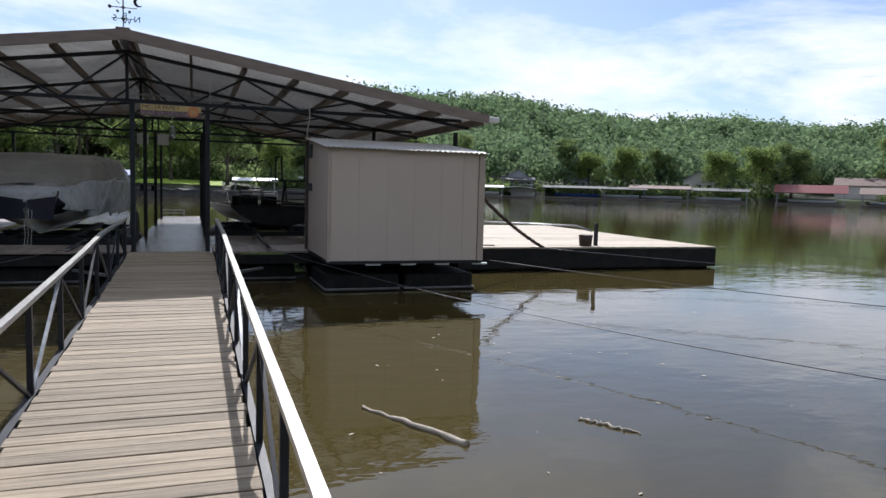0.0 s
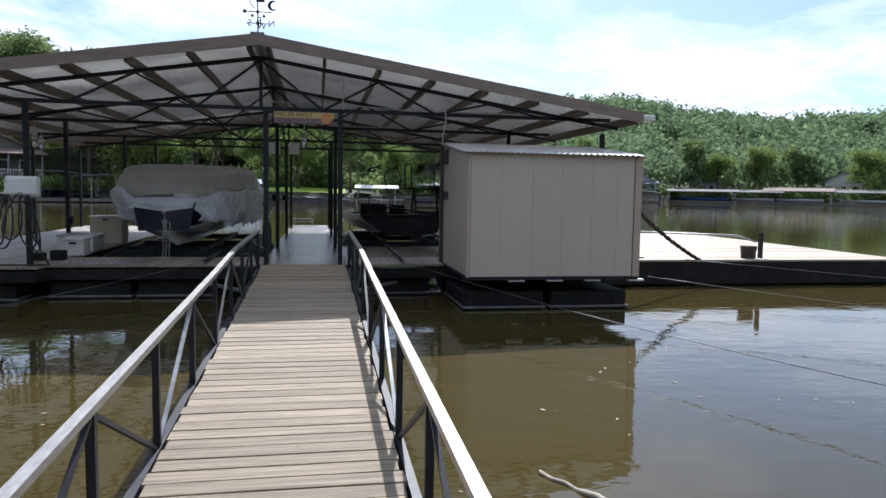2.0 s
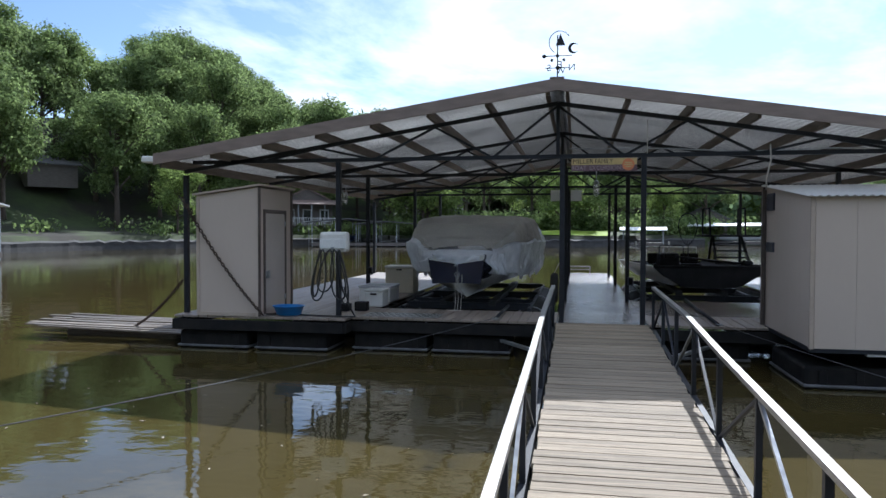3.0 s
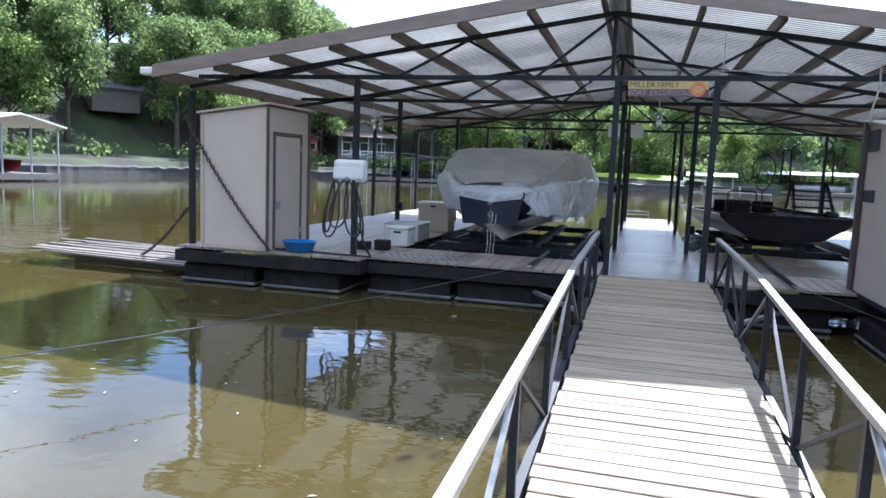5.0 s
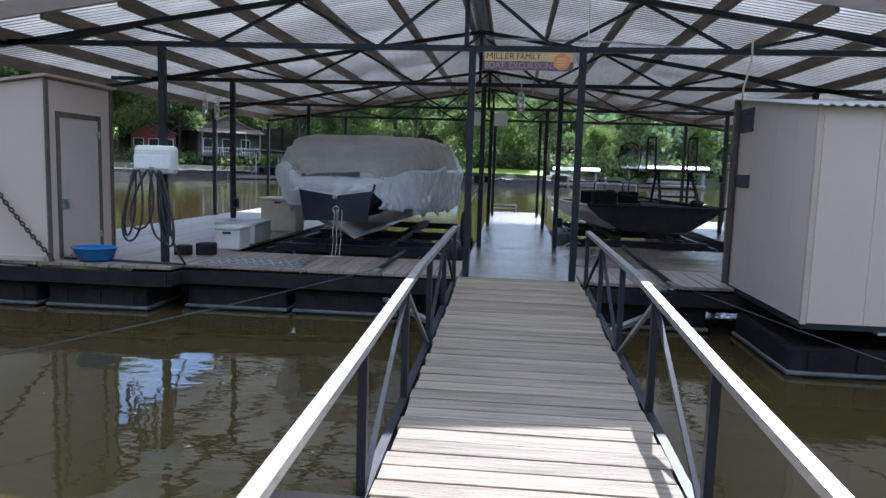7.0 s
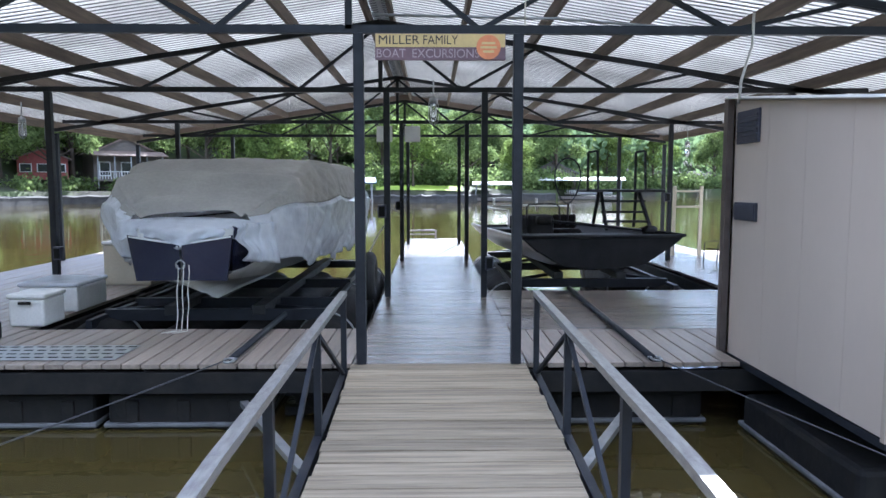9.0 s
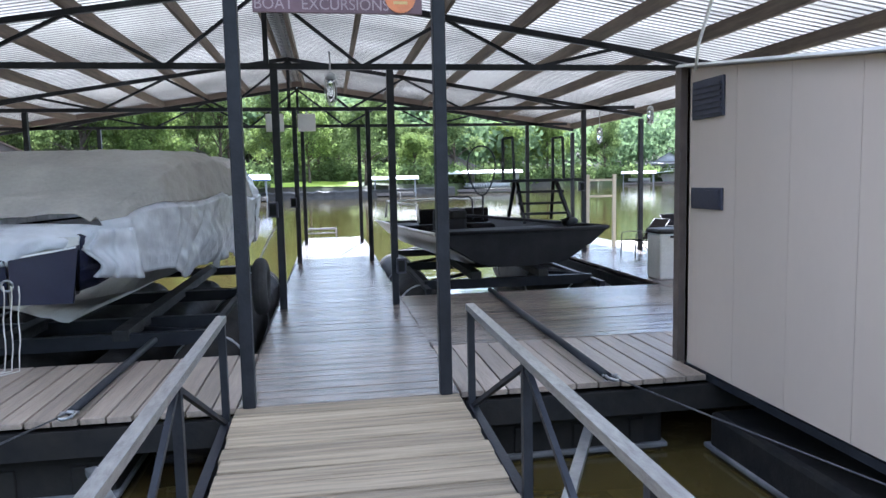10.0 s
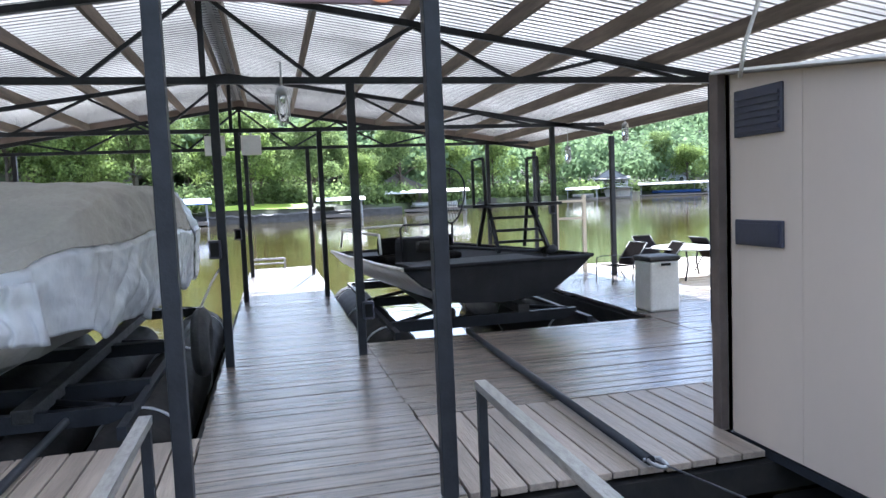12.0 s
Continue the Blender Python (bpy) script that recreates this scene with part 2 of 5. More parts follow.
def water_material():
    m = bpy.data.materials.new("brown lake water")
    m.use_nodes = True
    nt = m.node_tree
    b = nt.nodes["Principled BSDF"]
    b.inputs["IOR"].default_value = 1.42
    b.inputs["Roughness"].default_value = 0.03
    b.inputs["Specular IOR Level"].default_value = 0.5
    co = nt.nodes.new("ShaderNodeTexCoord")
    silt = nt.nodes.new("ShaderNodeTexNoise")
    silt.inputs["Scale"].default_value, silt.inputs["Detail"].default_value = 0.12, 5
    nt.links.new(co.outputs["Object"], silt.inputs["Vector"])
    ramp = nt.nodes.new("ShaderNodeValToRGB")
    ramp.color_ramp.elements[0].color, ramp.color_ramp.elements[1].color = (0.046, 0.036, 0.0115, 1), (0.066, 0.051, 0.017, 1)
    nt.links.new(silt.outputs[0], ramp.inputs[0])
    nt.links.new(ramp.outputs[0], b.inputs["Base Color"])
    prev = None
    for scale, detail, dist, strength, stretch in ((0.5, 2, 0.10, 0.08, (1, 1.5, 1)), (2.0, 3, 0.035, 0.12, (1, 1.8, 1)), (8.0, 2, 0.006, 0.11, (1, 1.4, 1))):
        mp = nt.nodes.new("ShaderNodeMapping")
        mp.inputs["Scale"].default_value = stretch
        mp.inputs["Rotation"].default_value = (0, 0, scale)
        nt.links.new(co.outputs["Object"], mp.inputs[0])
        n = nt.nodes.new("ShaderNodeTexNoise")
        n.inputs["Scale"].default_value, n.inputs["Detail"].default_value = scale, detail
        nt.links.new(mp.outputs[0], n.inputs["Vector"])
        bp = nt.nodes.new("ShaderNodeBump")
        bp.inputs["Strength"].default_value, bp.inputs["Distance"].default_value = strength, dist
        nt.links.new(n.outputs[0], bp.inputs["Height"])
        if prev:
            nt.links.new(prev.outputs[0], bp.inputs["Normal"])
        prev = bp
    nt.links.new(prev.outputs[0], b.inputs["Normal"])
    return m


WATER = water_material()


def ground_material():
    m = bpy.data.materials.new("lakeside ground")
    m.use_nodes = True
    nt = m.node_tree
    b = nt.nodes["Principled BSDF"]
    b.inputs["Roughness"].default_value = 0.9
    co = nt.nodes.new("ShaderNodeTexCoord")
    n1 = nt.nodes.new("ShaderNodeTexNoise")
    n1.inputs["Scale"].default_value, n1.inputs["Detail"].default_value = 0.16, 6
    n2 = nt.nodes.new("ShaderNodeTexNoise")
    n2.inputs["Scale"].default_value, n2.inputs["Detail"].default_value = 1.4, 6
    nt.links.new(co.outputs["Object"], n1.inputs["Vector"])
    nt.links.new(co.outputs["Object"], n2.inputs["Vector"])
    r1 = nt.nodes.new("ShaderNodeValToRGB")
    r1.color_ramp.elements[0].position, r1.color_ramp.elements[1].position = 0.4, 0.6
    r1.color_ramp.elements[0].color, r1.color_ramp.elements[1].color = (0.035, 0.03, 0.018, 1), (0.06, 0.085, 0.02, 1)
    r2 = nt.nodes.new("ShaderNodeMixRGB")
    r2.blend_type = "MULTIPLY"
    r2.inputs[0].default_value = 0.6
    nt.links.new(n1.outputs[0], r1.inputs[0])
    nt.links.new(r1.outputs[0], r2.inputs[1])
    nt.links.new(n2.outputs[0], r2.inputs[2])
    nt.links.new(r2.outputs[0], b.inputs["Base Color"])
    return m


GROUND = ground_material()
LAWN = material("mown lawn", (0.30, 0.40, 0.03), (0.20, 0.29, 0.025), 0.9, scale=0.5, bump=0.3, bump_scale=8)
STONE = material("shore stone wall", (0.065, 0.062, 0.058), (0.03, 0.028, 0.026), 0.85, scale=1.2, stretch=(1, 1, 2), bump=0.6, bump_scale=4)

# ---- building helpers ----


def box(bm, x0, x1, y0, y1, z0, z1, bevel=0.0):
    vs = [bm.verts.new(p) for p in itertools.product((x0, x1), (y0, y1), (z0, z1))]
    fs = [bm.faces.new([vs[i] for i in q]) for q in ((0, 1, 3, 2), (4, 6, 7, 5), (0, 4, 5, 1), (2, 3, 7, 6), (0, 2, 6, 4), (1, 5, 7, 3))]
    if bevel:
        es = list({e for f in fs for e in f.edges})
        bmesh.ops.bevel(bm, geom=es, offset=bevel, segments=2, affect="EDGES", profile=0.5)
    return bm


def bar(bm, p, q, w, h=None, up=(0, 0, 1)):
    """A square bar from p to q, w wide and h deep."""
    h = h or w
    p, q = Vector(p), Vector(q)
    d = (q - p).normalized()
    u = Vector(up)
    if abs(d.dot(u)) > 0.98:
        u = Vector((0, 1, 0))
    s = d.cross(u).normalized()
    u = s.cross(d).normalized()
    vs = [bm.verts.new(c + s * a * w / 2 + u * b * h / 2) for c in (p, q) for a, b in ((-1, -1), (1, -1), (1, 1), (-1, 1))]
    for f in ((3, 2, 1, 0), (4, 5, 6, 7), (0, 1, 5, 4), (1, 2, 6, 5), (2, 3, 7, 6), (3, 0, 4, 7)):
        bm.faces.new([vs[i] for i in f])
    return bm


def tube(bm, pts, r, seg=8, cap=True):
    """A round tube along pts; r is one radius or one for each point."""
    pts = [Vector(p) for p in pts]
    rs = r if isinstance(r, (list, tuple)) else [r] * len(pts)
    rings = []
    side = None
    for i, p in enumerate(pts):
        d = (pts[min(i + 1, len(pts) - 1)] - pts[max(i - 1, 0)]).normalized()
        if side is None:
            side = d.orthogonal().normalized()
        else:
            side = (side - d * side.dot(d)).normalized()
        up = d.cross(side)
        rings.append([bm.verts.new(p + (side * math.cos(a) + up * math.sin(a)) * rs[i]) for a in (2 * math.pi * k / seg for k in range(seg))])
    for a, b in zip(rings, rings[1:]):
        for k in range(seg):
            f = bm.faces.new((a[k], a[(k + 1) % seg], b[(k + 1) % seg], b[k]))
            f.smooth = True
    if cap:
        bm.faces.new(list(reversed(rings[0])))
        bm.faces.new(rings[-1])
    return bm


def grid(bm, rows, smooth=True, closed=False):
    """A skin over rows of points."""
    vs = [[bm.verts.new(p) for p in row] for row in rows]
    for a, b in zip(vs, vs[1:]):
        n = len(a)
        for k in range(n if closed else n - 1):
            f = bm.faces.new((a[k], a[(k + 1) % n], b[(k + 1) % n], b[k]))
            f.smooth = smooth
    return vs


def mesh_of(name, bm, mat):
    bmesh.ops.recalc_face_normals(bm, faces=bm.faces)
    me = bpy.data.meshes.new(name)
    bm.to_mesh(me)
    bm.free()
    if mat:
        me.materials.append(mat)
    return me


def thing(name, label, category, at=(0, 0, 0), group="", kind=""):
    ob = new(name)
    ob.location = at
    ob.empty_display_size = 0.2
    return tagged(ob, label, category, group, kind)


def whole(name, bm, mat, label, category, at=(0, 0, 0), group="", kind=""):
    ob = new(name, mesh_of(name, bm, mat))
    ob.location = at
    return tagged(ob, label, category, group, kind)


def part(name, bm, mat, parent, label=""):
    ob = new(name, mesh_of(name, bm, mat) if isinstance(bm, bmesh.types.BMesh) else bm)
    ob.parent = parent
    return tagged(ob, label)


def B():
    return bmesh.new()


def sag(p, q, drop, n=16):
    p, q = Vector(p), Vector(q)
    return [p.lerp(q, i / n) - Vector((0, 0, drop * 4 * (i / n) * (1 - i / n))) for i in range(n + 1)]


def lettering(text, size, mat, parent, x, y, z, turn=(90, 0, 0), align="LEFT", depth=0.001, squash=1.0):
    cu = bpy.data.curves.new("lettering", "FONT")
    cu.body, cu.size, cu.align_x, cu.extrude = text, size, align, depth
    tmp = bpy.data.objects.new("lettering", cu)
    scene.collection.objects.link(tmp)
    me = bpy.data.meshes.new_from_object(tmp.evaluated_get(bpy.context.evaluated_depsgraph_get()))
    bpy.data.objects.remove(tmp)
    me.transform(pose(x, y, z, *turn) @ Matrix.Diagonal((squash, 1, 1, 1)))
    me.materials.append(mat)
    ob = new("lettering", me)
    ob.parent = parent
    return ob

# ---- lake and land ----
WATER_Z = -0.54
CENTRE = Vector((0.0, -6.0))


def table(pairs, a):
    for (a0, v0), (a1, v1) in zip(pairs, pairs[1:]):
        if a0 <= a <= a1:
            k = (a - a0) / (a1 - a0)
            k = k * k * (3 - 2 * k)
            return v0 + (v1 - v0) * k
    return pairs[-1][1]


SHORE = ((-180, 9.4), (-130, 12), (-100, 30), (-75, 55), (-50, 60), (-36, 70), (-24, 84), (-12, 80), (0, 78), (8, 92), (20, 142), (35, 180), (60, 195), (85, 125), (105, 40), (130, 13), (180, 9.4))
RISE = ((-180, 8), (-100, 10), (-60, 14), (-36, 17), (-30, 17), (-22, 12), (-12, 10), (0, 15), (8, 27), (18, 37), (26, 41), (30, 36), (40, 32), (52, 27), (75, 24), (120, 12), (180, 8))
RUN = ((-180, 60), (-60, 45), (-30, 45), (-15, 60), (0, 150), (10, 210), (25, 250), (60, 250), (100, 90), (180, 60))


def shore(a):
    return table(SHORE, a)


def polar(a, r):
    return CENTRE.x + r * math.sin(radians(a)), CENTRE.y + r * math.cos(radians(a))


def land(a, r):
    """Height of the ground at bearing a, r metres from the centre."""
    d = r - shore(a)
    if d <= 0:
        return WATER_Z - 1.0
    bank = WATER_Z + min(1.2, d * 1.2) + min(d, 25) * 0.05
    k = max(0.0, min(1.0, (d - 8) / table(RUN, a)))
    x, y = polar(a, r)
    lump = noise.noise((x * 0.02, y * 0.02, 0.3)) * 5 * k + noise.noise((x * 0.12, y * 0.12, 1.3)) * 0.5 * min(1, d / 6)
    return bank + table(RISE, a) * k * k * (3 - 2 * k) + lump


bm = B()
rows = []
for ia in range(0, 361):
    a = ia - 180
    row = []
    for d in (-3, 0.0, 1.0, 2.5, 5, 9, 14, 20, 28, 38, 50, 65, 85, 110, 140, 175, 215, 260, 320, 420, 700, 1400, 3000):
        r = shore(a) + d
        x, y = polar(a, r)
        row.append((x, y, land(a, r)))
    rows.append(row)
grid(bm, rows)
bmesh.ops.remove_doubles(bm, verts=bm.verts, dist=0.001)
whole("ground", bm, GROUND, "grassy wooded ground rising from the lake shore", "ground", kind="structure")

bm = B()
box(bm, -2500, 2500, -2500, 2500, WATER_Z - 0.3, WATER_Z)
whole("water", bm, WATER, "calm brown lake water with soft ripples", "water", kind="structure")

# ---- gangway ----
SLOPE = 0.0375
GANG_END, HALF = -15.0, 0.67


def gang_z(y):
    return SLOPE * y


def rail_z(y):
    """Top of the hand rail."""
    pts = ((-16.0, 0.04), (-10.3, 0.27), (-7.7, 0.36), (-5.0, 0.46), (-3.2, 0.55), (-0.1, 0.58))
    for (y0, z0), (y1, z1) in zip(pts, pts[1:]):
        if y <= y1:
            return z0 + (z1 - z0) * (y - y0) / (y1 - y0)
    return pts[-1][1]


gangway = thing("gangway", "long wooden gangway with dark steel truss railings", "gangway", kind="structure")
for sx in (-1, 1):
    x = sx * 0.72
    part("side_beam", bar(B(), (x, GANG_END, gang_z(GANG_END) - 0.09), (x, -0.06, gang_z(0) - 0.09), 0.05, 0.12), STEEL, gangway)
    bm = B()
    ys = [GANG_END, -10.3, -7.7, -5.0, -3.2, -0.1]
    for y0, y1 in zip(ys, ys[1:]):
        bar(bm, (x, y0, rail_z(y0) - 0.022), (x, y1, rail_z(y1) - 0.022), 0.052, 0.036)
    part("hand_rail", bm, RAIL, gangway, "pale worn flat steel hand rail")
    stations = [-0.12 - 1.2 * i for i in range(13)]
    for i, y in enumerate(stations):
        part("rail_post", bar(B(), (x, y, gang_z(y) - 0.14), (x, y, rail_z(y) - 0.04), 0.04, 0.04), STEEL, gangway)
        if i:
            yb = stations[i - 1]
            lo, hi = ((yb, y) if i % 2 else (y, yb))
            part("brace", bar(B(), (x, lo, gang_z(lo) - 0.05), (x, hi, rail_z(hi) - 0.05), 0.024, 0.024), STEEL if i % 3 else GALV, gangway)
for k in range(3):
    y = -1.2 - 4.5 * k
    part("cross_beam", bar(B(), (-0.7, y, gang_z(y) - 0.12), (0.7, y, gang_z(y) - 0.12), 0.06, 0.1), STEEL, gangway)

# ---- dock plan ----
ROWS_Y = (0.0, 3.25, 7.5, 11.0)
LEFT_X, RIDGE_X, RIGHT_X = -6.95, -0.67, 5.52
RIDGE_Z, EAVE_Z = 3.53, 2.58
ROOF_Y0, ROOF_Y1 = -0.66, 11.3
DECK_END = 12.7
PITCH = (RIDGE_Z - EAVE_Z) / (RIGHT_X - RIDGE_X)


def roof_z(x):
    return RIDGE_Z - abs(x - RIDGE_X) * PITCH


# ---- dock frame: edge beams and floats ----
dock = thing("dock_frame", "dark steel floating dock frame under the deck boards", "dock", kind="structure")


def edge(p, q, label=""):
    part("edge_beam", bar(B(), p, q, 0.06, 0.16), BLACK, dock, label)


for p, q in (((-3.95, 0.02, -0.145), (-0.66, 0.02, -0.145)), ((-6.85, -0.30, -0.145), (-3.95, -0.30, -0.145)), ((-3.93, -0.3, -0.145), (-3.93, 0.0, -0.145)), ((0.66, 0.02, -0.145), (5.0, 0.02, -0.145)), ((-0.69, 1.5, -0.145), (-0.69, DECK_END, -0.145)),
             ((0.69, 3.75, -0.145), (0.69, DECK_END, -0.145)), ((-6.85, -0.25, -0.145), (-6.85, 11.5, -0.145)), ((-3.85, 1.36, -0.145), (-3.85, 11.5, -0.145)),
             ((-3.9, 1.36, -0.145), (-0.66, 1.36, -0.145)), ((0.66, 3.76, -0.145), (3.85, 3.76, -0.145)), ((3.85, 3.76, -0.145), (3.85, 11.5, -0.145))):
    edge(p, q)


def dock_float(x, y, lx, ly, lz=0.46):
    """A ribbed black float tub."""
    ob = thing("dock_float", "black ribbed plastic dock float in the water", "dock float", (x, y, -0.26), "floats under the dock")
    part("tub", box(B(), -lx / 2, lx / 2, -ly / 2, ly / 2, -lz, 0, 0.04), BLACK, ob)
    part("lip", box(B(), -lx / 2 - 0.02, lx / 2 + 0.02, -ly / 2 - 0.03, ly / 2 + 0.03, -lz + 0.20, -lz + 0.235, 0.01), FLOAT_LIP, ob)
    for k in range(3):
        xx = -lx / 2 + lx * (k + 0.5) / 3
        part("rib", box(B(), xx - 0.05, xx + 0.05, -ly / 2 - 0.02, ly / 2 + 0.02, -lz + 0.24, -0.05, 0.01), BLACK, ob)
    return ob


for x, y in ((-6.2, 0.25), (-4.85, 0.25), (-3.3, 0.55), (-2.0, 0.55)):
    dock_float(x, y, 1.2, 0.9)
for x, y, lx, ly in ((1.5, 0.6, 1.2, 0.9), (3.0, -0.7, 1.25, 1.5), (4.35, -0.7, 1.25, 1.5), (-5.4, 4, 1.4, 2.4), (-5.4, 8, 1.4, 2.4), (0, 6, 0.9, 2.4), (0, 10, 0.9, 2.4), (4.7, 6, 1.3, 2.2), (4.7, 10, 1.3, 2.2)):
    dock_float(x, y, lx, ly)

# ---- posts and trusses ----


def post(x, y, z0, z1, w=0.075):
    bm = B()
    box(bm, -w / 2, w / 2, -w / 2, w / 2, z0, z1, 0.006)
    ob = thing("roof_post", "dark painted square steel post holding the dock roof", "post", (x, y, 0), "roof posts")
    part("shaft", bm, STEEL, ob)
    return ob


CHORD_Z = 2.50
for y in ROWS_Y:
    xs = [-6.78, -4.12, -0.6, 0.58, 4.3] + ([5.35] if y else [])
    for x in xs:
        if y > 1 and x == -4.12:
            x = -4.62
        if y == 0 and x == 4.3:
            x, yy = 5.3, 0.5
        else:
            yy = y
        post(x, yy, 0.0 if x > -6.5 or y else -0.35, min(CHORD_Z - 0.03, roof_z(x) - 0.3))


def truss(y):
    ob = thing("roof_truss", "dark welded steel roof truss with diagonal webs", "truss", (0, y, 0), "roof trusses")
    part("bottom_chord", bar(B(), (LEFT_X + 0.3, 0, CHORD_Z), (RIGHT_X - 0.3, 0, CHORD_Z), 0.05, 0.06), STEEL, ob)
    for ex in (LEFT_X + 0.15, RIGHT_X - 0.15):
        part("top_chord", bar(B(), (ex, 0, roof_z(ex) - 0.24), (RIDGE_X, 0, RIDGE_Z - 0.24), 0.05, 0.06), STEEL, ob)
    part("king_post", bar(B(), (RIDGE_X, 0, CHORD_Z), (RIDGE_X, 0, RIDGE_Z - 0.26), 0.05), STEEL, ob)
    for s, span in ((-1, RIDGE_X - LEFT_X), (1, RIGHT_X - RIDGE_X)):
        n = 3
        for k in range(n):
            xa = RIDGE_X + s * span * (k / n) * 0.9
            xb = RIDGE_X + s * span * ((k + 0.52) / n) * 0.9
            xc = RIDGE_X + s * span * ((k + 1) / n) * 0.9
            part("web", bar(B(), (xa, 0, roof_z(xa) - 0.26) if k else (xa, 0, RIDGE_Z - 0.27), (xb, 0, CHORD_Z), 0.035), STEEL, ob)
            if k < 2:
                part("web", bar(B(), (xb, 0, CHORD_Z), (xc, 0, roof_z(xc) - 0.26), 0.035), STEEL, ob)
    return ob


for y in ROWS_Y:
    truss(y)

# ---- roof ----
roof = thing("dock_roof", "low gabled corrugated metal roof on timber purlins", "roof", kind="structure")
for s, ex in ((-1, LEFT_X), (1, RIGHT_X)):
    # corrugated sheets, about a metre wide each, ribs running down the slope
    ny = 13
    step = (ROOF_Y1 - ROOF_Y0) / ny
    for k in range(ny):
        bm = B()
        cols = []
        y0 = ROOF_Y0 + k * step
        ribs = 9
        for i in range(ribs * 6 + 1):
            y = y0 + step * i / (ribs * 6)
            up = (0.0, 0.004, 0.004, 0.0, -0.024, -0.024)[i % 6]
            cols.append([(RIDGE_X, y, RIDGE_Z - 0.03 + up), ((RIDGE_X + ex) / 2, y, roof_z((RIDGE_X + ex) / 2) - 0.03 + up), (ex, y, EAVE_Z - 0.03 + up)])
        grid(bm, cols, smooth=False)
        ob = part("roof_sheet", bm, TIN, roof)
        sol = ob.modifiers.new("thick", "SOLIDIFY")
        sol.thickness = 0.004
    # thin dark bars added under the sheets to draw the fine rib lines
    bm = B()
    nr = round((ROOF_Y1 - ROOF_Y0) / 0.105)
    for k in range(nr):
        y = ROOF_Y0 + 0.06 + (ROOF_Y1 - ROOF_Y0 - 0.12) * k / (nr - 1)
        bar(bm, (RIDGE_X + s * 0.03, y, RIDGE_Z - 0.062), (ex - s * 0.03, y, EAVE_Z - 0.058), 0.013, 0.01)
    tagged(part("sheet_laps", bm, TIN_RIB, roof), kind="stuff")
    n = 7
    for k in range(n + 1):
        x = RIDGE_X + s * (0.14 + (abs(ex - RIDGE_X) - 0.24) * k / n)
        z = roof_z(x) - 0.14
        part("purlin", bar(B(), (x, ROOF_Y0 + 0.05, z), (x, ROOF_Y1 - 0.05, z), 0.045, 0.14), PURLIN, roof)
    for y in (ROOF_Y0, ROOF_Y1):
        bm = B()
        q = [(RIDGE_X, RIDGE_Z + 0.0), (ex, EAVE_Z + 0.0), (ex, EAVE_Z - 0.17), (RIDGE_X, RIDGE_Z - 0.17)]
        f0 = [bm.verts.new((x, y - 0.015, z)) for x, z in q]
        f1 = [bm.verts.new((x, y + 0.015, z)) for x, z in q]
        bm.faces.new(f0), bm.faces.new(f1[::-1])
        for i in range(4):
            bm.faces.new((f0[i], f1[i], f1[(i + 1) % 4], f0[(i + 1) % 4]))
        part("fascia_board", bm, FASCIA, roof, "brown gable fascia")
    bm = B()
    box(bm, ex - 0.015, ex + 0.015, ROOF_Y0 + 0.02, ROOF_Y1 - 0.02, EAVE_Z - 0.15, EAVE_Z + 0.005)
    part("eave_board", bm, FASCIA, roof)
bm = B()
for s in (-1, 1):
    bar(bm, (RIDGE_X, ROOF_Y0 - 0.02, RIDGE_Z + 0.005), (RIDGE_X + s * 0.01, ROOF_Y1 + 0.02, RIDGE_Z + 0.005), 0.2, 0.02)
part("ridge_cap", bm, FASCIA, roof)

# ---- weather vane on the gable ----
vane = thing("weather_vane", "black wrought iron weather vane on the roof peak", "weather vane", (RIDGE_X, ROOF_Y0 + 0.12, RIDGE_Z + 0.01))
part("pole", tube(B(), [(0, 0, 0), (0, 0, 0.62)], 0.009), STEEL, vane)
for q in ((0.17, 0, 0.16), (-0.17, 0, 0.16), (0, 0.17, 0.16), (0, -0.17, 0.16)):
    part("arm", tube(B(), [(0, 0, 0.16), q], 0.006, 6), STEEL, vane)
for ch, x, y in (("N", 0.2, 0), ("S", -0.12, 0), ("E", 0.04, -0.19), ("W", 0.04, 0.19)):
    lettering(ch, 0.13, STEEL, vane, x, y, 0.12, (90, 0, 180), "CENTER", 0.004)
part("arrow_shaft", tube(B(), [(-0.2, 0, 0.33), (0.2, 0, 0.33)], 0.007, 6), STEEL, vane)
for x, z, r in ((-0.19, 0.33, 0.028), (0, 0.16, 0.03), (0, 0.33, 0.026), (-0.08, 0.27, 0.022), (0.09, 0.27, 0.022)):
    bm = B()
    bmesh.ops.create_uvsphere(bm, u_segments=10, v_segments=6, radius=r, matrix=Matrix.Translation((x, 0, z)))
    part("ball", bm, STEEL, vane)
bm = B()
rim = [(0.22 + 0.075 * math.cos(a) * 1.0, 0.075 * math.sin(a) + 0.43) for a in (radians(50 + 260 * i / 14) for i in range(15))]
inner = [(0.245 + 0.055 * math.cos(a), 0.055 * math.sin(a) + 0.43) for a in (radians(50 + 260 * i / 14) for i in range(15))]
grid(bm, [[(x, -0.004, z) for x, z in rim], [(x, -0.004, z) for x, z in inner], [(x, 0.004, z) for x, z in inner], [(x, 0.004, z) for x, z in rim]], False)
part("crescent", bm, STEEL, vane)
part("hoop", tube(B(), [(0.03 + 0.15 * math.cos(a), 0, 0.52 + 0.16 * math.sin(a)) for a in (radians(30 + 210 * i / 18) for i in range(19))], 0.006, 6), STEEL, vane)
bm = B()
